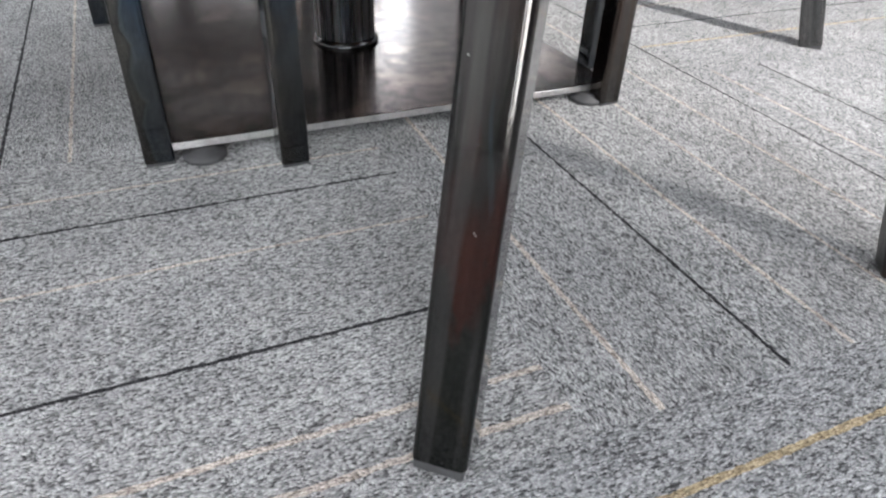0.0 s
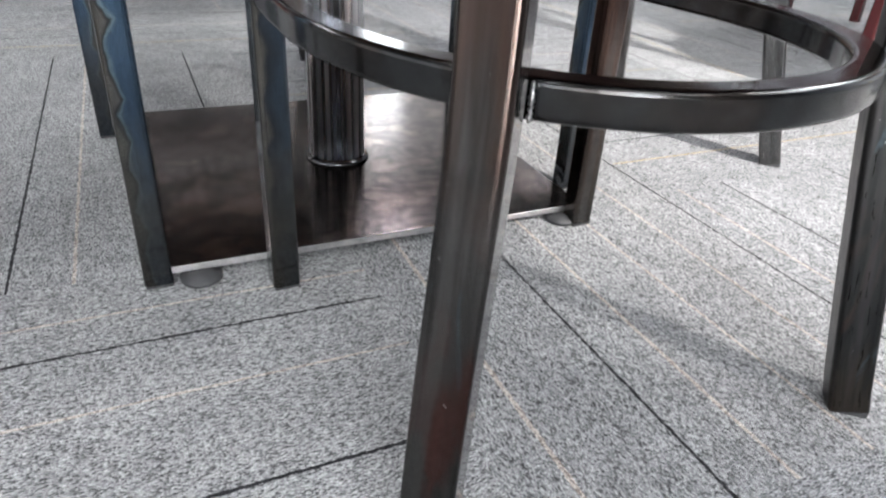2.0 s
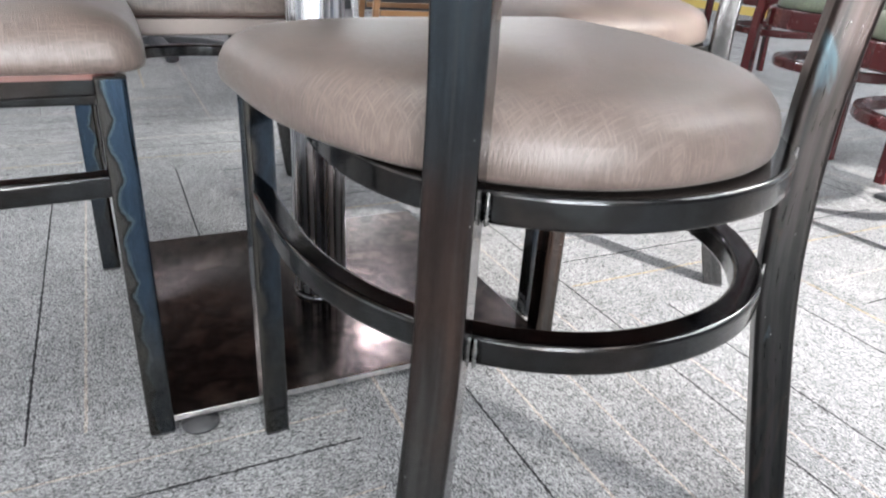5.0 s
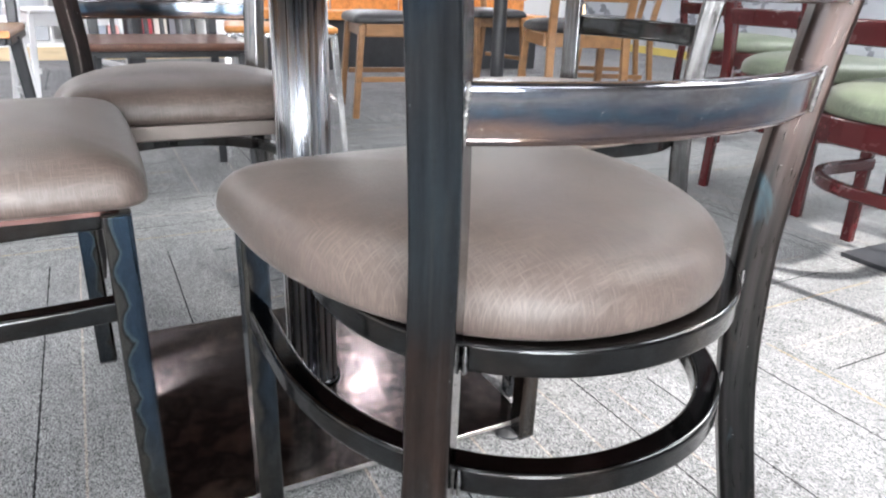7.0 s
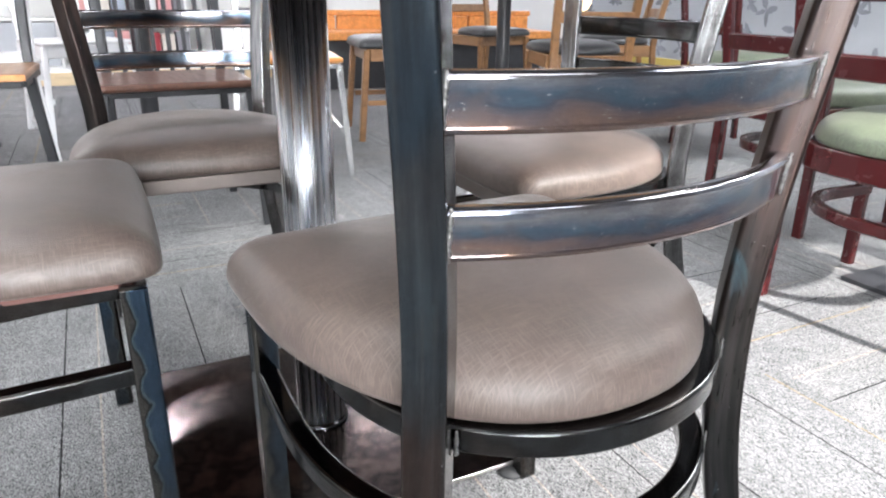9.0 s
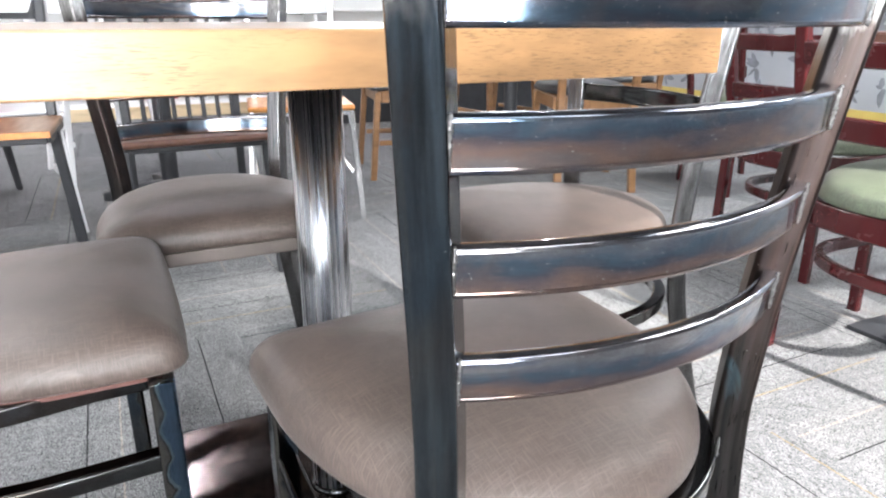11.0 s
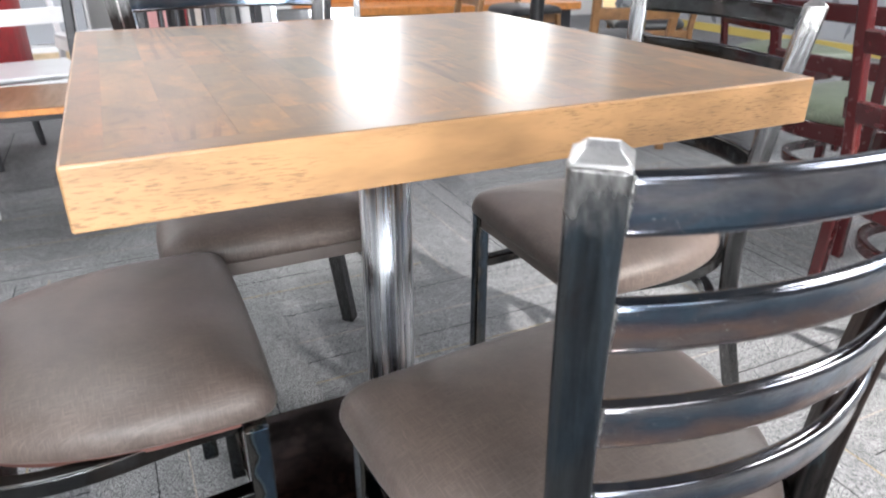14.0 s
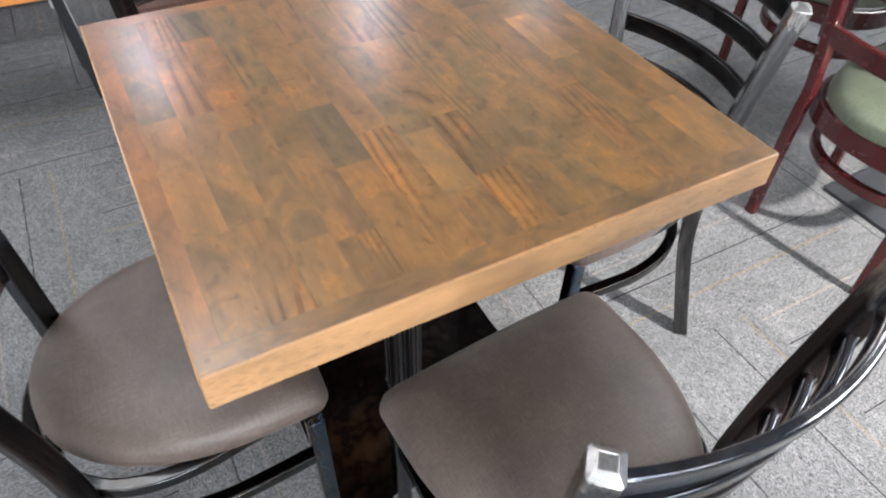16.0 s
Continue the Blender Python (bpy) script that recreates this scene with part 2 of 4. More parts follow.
# blue and brown heat tints; the silver end paints a highlight along slat tops
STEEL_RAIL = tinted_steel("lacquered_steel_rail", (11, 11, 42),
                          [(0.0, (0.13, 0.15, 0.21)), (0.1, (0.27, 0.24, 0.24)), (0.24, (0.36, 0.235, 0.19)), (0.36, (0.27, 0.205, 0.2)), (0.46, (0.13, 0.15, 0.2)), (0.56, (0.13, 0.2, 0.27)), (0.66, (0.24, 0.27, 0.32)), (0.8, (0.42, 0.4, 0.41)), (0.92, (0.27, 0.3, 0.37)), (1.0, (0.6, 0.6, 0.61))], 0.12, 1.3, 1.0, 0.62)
STEEL_HOOP = tinted_steel("lacquered_steel_hoop", (3, 3, 3),
                          [(0.25, (0.03, 0.031, 0.033)), (0.45, (0.055, 0.057, 0.059)), (0.55, (0.035, 0.033, 0.032)), (0.65, (0.06, 0.05, 0.045)), (0.8, (0.1, 0.1, 0.108))], 0.17, 6.0, coat=0.35)
STEEL_PLATE = tinted_steel("lacquered_steel_plate", (5, 5, 5),
                           [(0.3, (0.04, 0.035, 0.033)), (0.44, (0.12, 0.1, 0.091)), (0.52, (0.056, 0.048, 0.045)), (0.6, (0.15, 0.118, 0.104)), (0.72, (0.22, 0.18, 0.16))], 0.17, 4.0, coat=0.08)
STEEL_BRIGHT = tinted_steel("ground_bright_steel", (12, 12, 12),
                            [(0.3, (0.5, 0.5, 0.5)), (0.6, (0.72, 0.71, 0.7)), (0.8, (0.6, 0.58, 0.55))], 0.3, 6.0)


def column_steel(name):
    """A drawn steel tube, wiped and ground lengthwise: long soft stripes, its bright and dark reflections put into the
    colour, brown near the top weld.
    """
    m, n, l, b = material(name)
    tc, sep = n.new("ShaderNodeTexCoord"), n.new("ShaderNodeSeparateXYZ")
    l.new(tc.outputs["Object"], sep.inputs[0])
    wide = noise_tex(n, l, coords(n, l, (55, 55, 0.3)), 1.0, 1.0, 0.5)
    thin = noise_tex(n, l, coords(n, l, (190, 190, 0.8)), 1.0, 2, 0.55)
    # mirrored bright and dark surroundings, painted as stripes
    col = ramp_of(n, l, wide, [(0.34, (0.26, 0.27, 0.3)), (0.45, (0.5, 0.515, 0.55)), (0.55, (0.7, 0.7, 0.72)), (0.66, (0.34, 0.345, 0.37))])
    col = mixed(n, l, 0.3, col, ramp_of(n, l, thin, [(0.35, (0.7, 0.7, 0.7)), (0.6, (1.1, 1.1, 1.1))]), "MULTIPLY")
    col = mixed(n, l, spread(n, l, sep.outputs["Z"], 0.62, 0.7, 0.0, 0.6), col, (0.3, 0.22, 0.18))
    l.new(col, b.inputs["Base Color"])
    b.inputs["Metallic"].default_value = 1.0
    l.new(spread(n, l, thin, 0.3, 0.7, 0.2, 0.36), b.inputs["Roughness"])
    return m


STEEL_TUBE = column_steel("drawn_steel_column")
STEEL_SATIN = plain("satin_steel", (0.2, 0.17, 0.155), 0.5, 0.6, 0.15, 14)
WELD = plain("weld_metal", (0.24, 0.235, 0.23), 0.4, 1.0, 0.4, 400)
RUBBER = plain("black_rubber", (0.02, 0.02, 0.022), 0.6)
BLACK_METAL = plain("black_powder_coat", (0.025, 0.026, 0.03), 0.38, 0.0, 0.2, 20, 0.05)
CHROME = plain("polished_aluminium", (0.78, 0.79, 0.8), 0.18, 1.0, 0.08, 9)
WHITE_METAL = plain("white_enamel", (0.78, 0.78, 0.8), 0.3, 0.0, 0.05, 9, 0.0, 0.3)
PLY = plain("dark_red_plywood", (0.12, 0.05, 0.04), 0.6, 0.0, 0.25, 30)


def vinyl(name, colour, rough=0.42):
    """Upholstery vinyl with a fine crossed brush pattern pressed into it."""
    m, n, l, b = material(name)
    v1, v2 = coords(n, l, (55, 760, 60)), coords(n, l, (760, 55, 60))
    a, c = noise_tex(n, l, v1, 1.0, 3, 0.6), noise_tex(n, l, v2, 1.0, 3, 0.6)
    mx = n.new("ShaderNodeMath")
    mx.operation = "MAXIMUM"
    l.new(a, mx.inputs[0]), l.new(c, mx.inputs[1])
    broad = noise_tex(n, l, coords(n, l, (1, 1, 1), 4.0), 14, 4)
    base = ramp_of(n, l, mx.outputs[0], [(0.48, tuple(0.72 * k for k in colour)), (0.6, tuple(0.97 * k for k in colour)), (0.7, tuple(1.14 * k for k in colour))])
    l.new(mixed(n, l, 0.5, base, ramp_of(n, l, broad, [(0.32, (0.5, 0.5, 0.5)), (0.68, (1.12, 1.1, 1.08))]), "MULTIPLY"), b.inputs["Base Color"])
    l.new(spread(n, l, mx.outputs[0], 0.4, 0.7, rough * 0.85, rough * 1.2), b.inputs["Roughness"])
    b.inputs["Sheen Weight"].default_value, b.inputs["Sheen Roughness"].default_value = 0.06, 0.4
    bumped(n, l, b, mx.outputs[0], 0.5, 0.001)
    return m


VINYL = vinyl("taupe_vinyl", (0.122, 0.093, 0.081), 0.4)
GREEN_VINYL = vinyl("sage_green_vinyl", (0.135, 0.16, 0.11), 0.5)
BLACK_VINYL = vinyl("black_vinyl", (0.025, 0.026, 0.03), 0.4)
RED_VINYL = vinyl("red_vinyl", (0.5, 0.02, 0.03), 0.4)


def wood(name, stops, scale=(22, 2.2, 22), rough=0.32, coat=0.25, shift=13.0, rings=0.45, blotch=0.5):
    """Sawn wood, its grain along the object's y axis: board tone by the object's own random number, fine grain, some growth rings."""
    m, n, l, b = material(name)
    info = n.new("ShaderNodeObjectInfo")
    tone = ramp_of(n, l, info.outputs["Random"], stops)
    v = coords(n, l, scale, shift)
    grain = noise_tex(n, l, v, 3.0, 8, 0.65, 0.4)
    w = n.new("ShaderNodeTexWave")
    w.wave_type, w.rings_direction, w.wave_profile = "RINGS", "Z", "SAW"
    w.inputs["Scale"].default_value, w.inputs["Distortion"].default_value, w.inputs["Detail"].default_value = 0.9, 5.0, 2.0
    w.inputs["Detail Scale"].default_value = 0.7
    l.new(coords(n, l, (scale[0] * 0.5, scale[1] * 0.8, scale[2] * 0.5), shift), w.inputs["Vector"])
    col = mixed(n, l, 0.75, tone, ramp_of(n, l, grain, [(0.3, (0.5, 0.45, 0.42)), (0.55, (1, 1, 1)), (0.8, (1.0, 0.92, 0.82))]), "MULTIPLY")
    col = mixed(n, l, rings, col, ramp_of(n, l, w.outputs["Fac"], [(0.0, (1, 1, 1)), (0.75, (0.95, 0.9, 0.85)), (0.97, (0.55, 0.45, 0.38))]), "MULTIPLY")
    blot = noise_tex(n, l, coords(n, l, (16, 8, 16), shift), 1.0, 4, 0.6, 1.2)
    col = mixed(n, l, blotch, col, ramp_of(n, l, blot, [(0.34, (0.5, 0.48, 0.5)), (0.48, (1, 1, 1)), (0.62, (1.25, 1.12, 0.95))]), "MULTIPLY")
    l.new(col, b.inputs["Base Color"])
    b.inputs["Coat Weight"].default_value, b.inputs["Coat Roughness"].default_value = coat, 0.2
    l.new(spread(n, l, grain, 0.3, 0.7, rough * 1.15, rough * 0.85), b.inputs["Roughness"])
    bumped(n, l, b, grain, 0.012, 0.001)
    return m


def stave_wood(name, stops):
    """Stained and lacquered staves, grain along y: blotches of stain, flame-shaped growth rings on some, dark pores, an even clear coat."""
    m, n, l, b = material(name)
    info = n.new("ShaderNodeObjectInfo")
    tone = ramp_of(n, l, info.outputs["Random"], stops)
    pick = n.new("ShaderNodeTexWhiteNoise")
    pick.noise_dimensions = "1D"
    l.new(info.outputs["Random"], pick.inputs["W"])
    # growth lines along the stave, bent into tall arches
    w = n.new("ShaderNodeTexWave")
    w.wave_type, w.bands_direction, w.wave_profile = "BANDS", "X", "SIN"
    w.inputs["Scale"].default_value, w.inputs["Distortion"].default_value, w.inputs["Detail"].default_value = 21.0, 24.0, 1.4
    w.inputs["Detail Scale"].default_value = 0.62
    l.new(coords(n, l, (1, 0.11, 1), 3.0), w.inputs["Vector"])
    stain = noise_tex(n, l, coords(n, l, (17, 10, 17), 13.0), 1.0, 3, 0.45, 1.0)
    mottle = noise_tex(n, l, coords(n, l, (40, 26, 40), 29.0), 1.0, 3, 0.5, 0.8)
    streak = noise_tex(n, l, coords(n, l, (85, 7, 85), 41.0), 1.0, 3, 0.5, 0.5)
    pores = noise_tex(n, l, coords(n, l, (260, 24, 260), 17.0), 1.0, 4, 0.6)
    # olive where the stain lay thin, red-brown and orange where it took
    col = mixed(n, l, 0.5, tone, ramp_of(n, l, stain, [(0.3, (0.5, 0.56, 0.62)), (0.42, (0.78, 0.84, 0.86)), (0.5, (1.0, 1.0, 1.0)), (0.58, (1.2, 1.12, 0.96)), (0.61, (1.55, 1.32, 0.95)), (0.72, (1.45, 1.2, 0.85))]), "MULTIPLY")
    patch = spread(n, l, noise_tex(n, l, coords(n, l, (14, 5, 14), 53.0), 1.0, 2), 0.42, 0.6, 0.0, 0.7)
    gate = n.new("ShaderNodeMath")
    gate.operation = "MULTIPLY"
    l.new(patch, gate.inputs[0])
    l.new(spread(n, l, pick.outputs["Value"], 0.66, 0.72, 0.0, 1.15), gate.inputs[1])
    col = mixed(n, l, gate.outputs[0], col, ramp_of(n, l, w.outputs["Fac"], [(0.0, (1.3, 1.2, 1.02)), (0.25, (1.08, 1.04, 0.98)), (0.72, (0.97, 0.96, 0.94)), (0.93, (0.5, 0.45, 0.43)), (1.0, (0.6, 0.54, 0.5))]), "MULTIPLY")
    col = mixed(n, l, 0.55, col, ramp_of(n, l, mottle, [(0.3, (0.62, 0.64, 0.66)), (0.46, (1, 1, 1)), (0.58, (1.06, 1.03, 0.98)), (0.7, (1.4, 1.24, 0.95))]), "MULTIPLY")
    col = mixed(n, l, 0.2, col, ramp_of(n, l, streak, [(0.32, (0.66, 0.62, 0.6)), (0.48, (1, 1, 1)), (0.7, (1.16, 1.1, 1.0))]), "MULTIPLY")
    # knots: a dark eye in a light orange ring
    knot = noise_tex(n, l, coords(n, l, (22, 12, 22), 71.0), 1.0, 2, 0.5, 2.4)
    col = mixed(n, l, 0.45, col, ramp_of(n, l, knot, [(0.27, (0.38, 0.33, 0.34)), (0.35, (1, 1, 1)), (0.63, (1, 1, 1)), (0.67, (1.6, 1.36, 0.95)), (0.71, (1.25, 0.96, 0.72)), (0.77, (0.7, 0.54, 0.45))]), "MULTIPLY")
    col = mixed(n, l, 0.18, col, ramp_of(n, l, pores, [(0.32, (0.5, 0.45, 0.42)), (0.5, (1, 1, 1))]), "MULTIPLY")
    l.new(col, b.inputs["Base Color"])
    b.inputs["Roughness"].default_value = 0.34
    b.inputs["Coat Weight"].default_value, b.inputs["Coat Roughness"].default_value = 0.7, 0.23
    bumped(n, l, b, mottle, 0.006, 0.002)
    return m


def edge_wood(name, colour):
    """Clear-lacquered maple banding, nearly plain, with short dark pores along it."""
    m, n, l, b = material(name)
    cloud = noise_tex(n, l, coords(n, l, (7, 7, 25), 3.0), 1.0, 4)
    fleck = noise_tex(n, l, coords(n, l, (75, 75, 720), 3.0), 1.0, 3, 0.55)
    where = noise_tex(n, l, coords(n, l, (5, 5, 20), 5.0), 1.0, 2)
    col = ramp_of(n, l, cloud, [(0.3, tuple(0.66 * c for c in colour)), (0.5, tuple(0.95 * c for c in colour)), (0.68, tuple(1.08 * c for c in colour))])
    dots = n.new("ShaderNodeMath")
    dots.operation = "MULTIPLY"
    l.new(spread(n, l, fleck, 0.54, 0.64, 0.0, 0.6), dots.inputs[0])
    l.new(spread(n, l, where, 0.4, 0.54), dots.inputs[1])
    l.new(mixed(n, l, dots.outputs[0], col, tuple(0.28 * c for c in colour)), b.inputs["Base Color"])
    b.inputs["Roughness"].default_value = 0.36
    b.inputs["Coat Weight"].default_value, b.inputs["Coat Roughness"].default_value = 0.6, 0.2
    return m


WOOD_TOP = stave_wood("stained_butcher_block", [(0.0, (0.225, 0.118, 0.048)), (0.12, (0.3, 0.15, 0.056)), (0.26, (0.14, 0.096, 0.052)), (0.4, (0.26, 0.124, 0.046)), (0.52, (0.215, 0.126, 0.057)), (0.64, (0.115, 0.073, 0.045)), (0.76, (0.34, 0.18, 0.07)), (0.88, (0.17, 0.11, 0.057)), (1.0, (0.24, 0.112, 0.049))])
WOOD_EDGE = edge_wood("honey_maple_edge", (0.47, 0.262, 0.122))
OAK = wood("golden_oak", [(0.0, (0.20, 0.10, 0.042)), (1.0, (0.27, 0.14, 0.058))], (9, 1.5, 9), 0.35, 0.2, 13.0, 0.15, 0.15)
ORANGE_WOOD = wood("orange_stained_beech", [(0.0, (0.62, 0.24, 0.06)), (1.0, (0.68, 0.29, 0.08))], (9, 2, 9), 0.35, 0.2, 13.0, 0.15, 0.2)
WALNUT = wood("dark_walnut", [(0.0, (0.10, 0.045, 0.03)), (1.0, (0.15, 0.06, 0.04))])
RED_WOOD = plain("mahogany_stained_beech", (0.052, 0.007, 0.008), 0.26, 0.0, 0.06, 9, 0.0, 0.3)
PALE_WOOD = wood("pale_pine", [(0.0, (0.76, 0.60, 0.38)), (1.0, (0.8, 0.64, 0.42))], (1, 1, 4), 0.5, 0.0, 13.0, 0.0, 0.05)


def carpet(name, dark, mid, light, streak):
    """Loop-pile carpet: every loop its own yarn tone, loops in rows drawn out along the plank, over broad cloudy wear."""
    m, n, l, b = material(name)
    info = n.new("ShaderNodeObjectInfo")
    wob = noise_tex(n, l, coords(n, l, (60, 60, 60), 5.0), 1.0, 2)
    vor = n.new("ShaderNodeTexVoronoi")
    vor.inputs["Scale"].default_value, vor.inputs["Randomness"].default_value = 1.0, 0.9
    shove = n.new("ShaderNodeVectorMath")
    shove.operation = "ADD"
    l.new(coords(n, l, (420, 760, 300), 17.0), shove.inputs[0]), l.new(spread(n, l, wob, 0.3, 0.7, -0.8, 0.8), shove.inputs[1])
    l.new(shove.outputs[0], vor.inputs["Vector"])
    sep = n.new("ShaderNodeSeparateColor")
    l.new(vor.outputs["Color"], sep.inputs[0])
    dash = noise_tex(n, l, coords(n, l, (150, 600, 300), 31.0), 1.0, 3, 0.7)
    tone_of = n.new("ShaderNodeMath")
    tone_of.operation, tone_of.inputs[1].default_value = "MULTIPLY_ADD", 0.5
    l.new(sep.outputs[0], tone_of.inputs[0]), l.new(spread(n, l, dash, 0.3, 0.7, 0.0, 0.44), tone_of.inputs[2])
    col = ramp_of(n, l, tone_of.outputs[0], [(0.2, dark), (0.42, mid), (0.8, light)])
    col = mixed(n, l, 0.6, col, ramp_of(n, l, vor.outputs["Distance"], [(0.3, (1.05, 1.05, 1.05)), (0.8, (0.4, 0.4, 0.41))]), "MULTIPLY")
    lines = noise_tex(n, l, coords(n, l, (9, 210, 9), 23.0), 1.0, 3, 0.6)
    cloud = noise_tex(n, l, coords(n, l, (5, 9, 5), 11.0), 1.0, 5, 0.6)
    patch = noise_tex(n, l, coords(n, l, (26, 40, 26), 19.0), 1.0, 3, 0.6)
    col = mixed(n, l, streak, col, ramp_of(n, l, lines, [(0.36, (0.7, 0.7, 0.72)), (0.5, (1, 1, 1))]), "MULTIPLY")
    col = mixed(n, l, 0.4, col, ramp_of(n, l, cloud, [(0.3, (0.5, 0.5, 0.51)), (0.68, (1.0, 1.0, 1.0))]), "MULTIPLY")
    col = mixed(n, l, 0.35, col, ramp_of(n, l, patch, [(0.32, (0.66, 0.66, 0.67)), (0.6, (1.04, 1.04, 1.04))]), "MULTIPLY")
    tone = ramp_of(n, l, info.outputs["Random"], [(0.0, (0.78, 0.79, 0.81)), (1.0, (1.0, 1.0, 1.0))])
    col = mixed(n, l, 1.0, col, tone, "MULTIPLY")
    l.new(col, b.inputs["Base Color"])
    b.inputs["Roughness"].default_value, b.inputs["Specular IOR Level"].default_value = 0.95, 0.15
    hgt = n.new("ShaderNodeMath")
    hgt.operation, hgt.inputs[1].default_value = "MULTIPLY_ADD", -0.8
    l.new(vor.outputs["Distance"], hgt.inputs[0]), l.new(dash, hgt.inputs[2])
    bumped(n, l, b, hgt.outputs[0], 0.8, 0.003)
    return m


CARPET = carpet("grey_loop_carpet", (0.07, 0.07, 0.072), (0.3, 0.302, 0.306), (0.56, 0.56, 0.56), 0.3)
CARPET_BLACK = carpet("black_carpet_yarn", (0.012, 0.012, 0.014), (0.025, 0.025, 0.028), (0.05, 0.05, 0.055), 0.0)
CARPET_TAN = carpet("tan_carpet_yarn", (0.2, 0.17, 0.15), (0.5, 0.435, 0.39), (0.72, 0.64, 0.575), 0.0)
CARPET_GOLD = carpet("gold_carpet_yarn", (0.24, 0.18, 0.11), (0.46, 0.36, 0.22), (0.62, 0.5, 0.33), 0.0)

WALL_WHITE = plain("white_wall_paint", (0.78, 0.78, 0.77), 0.7, 0.0, 0.04, 3, 0.1)
WALL_GREY = plain("grey_wall_paint", (0.42, 0.44, 0.47), 0.7, 0.0, 0.1, 2.5, 0.1)
WALL_DARK = plain("charcoal_wall_paint", (0.16, 0.16, 0.165), 0.6, 0.0, 0.1, 2.5, 0.1)
CEIL_PAINT = plain("ceiling_paint", (0.11, 0.11, 0.12), 0.8, 0.0, 0.04, 3)
CONCRETE = plain("floor_screed", (0.05, 0.05, 0.052), 0.9)
PATTERN = plain("charcoal_wall_print", (0.19, 0.2, 0.22), 0.7, 0.0, 0.35, 6)


def glowing(name, colour, strength):
    m, n, l, b = material(name)
    b.inputs["Base Color"].default_value = (*colour, 1)
    b.inputs["Emission Color"].default_value, b.inputs["Emission Strength"].default_value = (*colour, 1), strength
    return m


GLOW = glowing("lamp_lens", (1.0, 0.97, 0.98), 9.0)
DIFFUSER = glowing("fill_diffuser", (0.97, 0.98, 1.0), 2.0)
PANE, pn, pl, pb = material("window_glass")
pb.inputs["Transmission Weight"].default_value, pb.inputs["Roughness"].default_value, pb.inputs["IOR"].default_value = 1.0, 0.02, 1.45


# ---- mesh helpers ----
def part(name, bm, mat, parent=None, label="", smooth=False):
    me = bpy.data.meshes.new(name)
    bmesh.ops.recalc_face_normals(bm, faces=bm.faces)
    bm.to_mesh(me)
    bm.free()
    for mt in mat if isinstance(mat, (list, tuple)) else [mat]:
        me.materials.append(mt)
    if smooth:
        me.polygons.foreach_set("use_smooth", [True] * len(me.polygons))
    ob = new(name, me)
    ob.parent = parent
    if label:
        ob["label"] = label
    return ob


def thing(name, m, label, category, group="", kind=""):
    ob = new(name)
    ob.empty_display_size = 0.1
    ob.matrix_basis = m
    return tagged(ob, label, category, group, kind)


def box(x0, y0, z0, x1, y1, z1, bevel=0.0, segs=2, bm=None):
    bm = bm or bmesh.new()
    m = Matrix.Translation(((x0 + x1) / 2, (y0 + y1) / 2, (z0 + z1) / 2)) @ Matrix.Diagonal((x1 - x0, y1 - y0, z1 - z0, 1))
    made = bmesh.ops.create_cube(bm, size=1, matrix=m)["verts"]
    if bevel:
        edges = list({e for v in made for e in v.link_edges})
        bmesh.ops.bevel(bm, geom=edges, offset=bevel, segments=segs, profile=0.5, affect="EDGES", clamp_overlap=True)
    return bm


def cylinder(p, q, r0, r1=None, n=20, bm=None):
    bm = bm or bmesh.new()
    p, q = Vector(p), Vector(q)
    d = q - p
    m = Matrix.Translation((p + q) / 2) @ d.to_track_quat("Z", "Y").to_matrix().to_4x4()
    bmesh.ops.create_cone(bm, cap_ends=True, segments=n, radius1=r0, radius2=r0 if r1 is None else r1, depth=d.length, matrix=m)
    return bm


def lathe(profile, n=32, bm=None):
    """Profile of (radius, z) turned round the z axis."""
    bm = bm or bmesh.new()
    rings = [[bm.verts.new((r * math.cos(2 * math.pi * i / n), r * math.sin(2 * math.pi * i / n), z)) for i in range(n)] for r, z in profile]
    for a, b in zip(rings, rings[1:]):
        for i in range(n):
            bm.faces.new((a[i], a[(i + 1) % n], b[(i + 1) % n], b[i]))
    bm.faces.new(rings[0][::-1]), bm.faces.new(rings[-1])
    return bm


def tube_profile(w, h, r, segs=4, support=0.0006):
    """A rounded rectangle, with extra points beside each corner so that its flats shade flat."""
    pts = []
    for cx, cy, a0 in ((w / 2 - r, h / 2 - r, 0), (-w / 2 + r, h / 2 - r, 90), (-w / 2 + r, -h / 2 + r, 180), (w / 2 - r, -h / 2 + r, 270)):
        arc = [(cx + r * math.cos(radians(a0 + 90 * k / segs)), cy + r * math.sin(radians(a0 + 90 * k / segs))) for k in range(segs + 1)]
        t0, t1 = radians(a0), radians(a0 + 90)
        pts.append((arc[0][0] + support * math.sin(t0), arc[0][1] - support * math.cos(t0)))
        pts += arc
        pts.append((arc[-1][0] - support * math.sin(t1), arc[-1][1] + support * math.cos(t1)))
    return pts


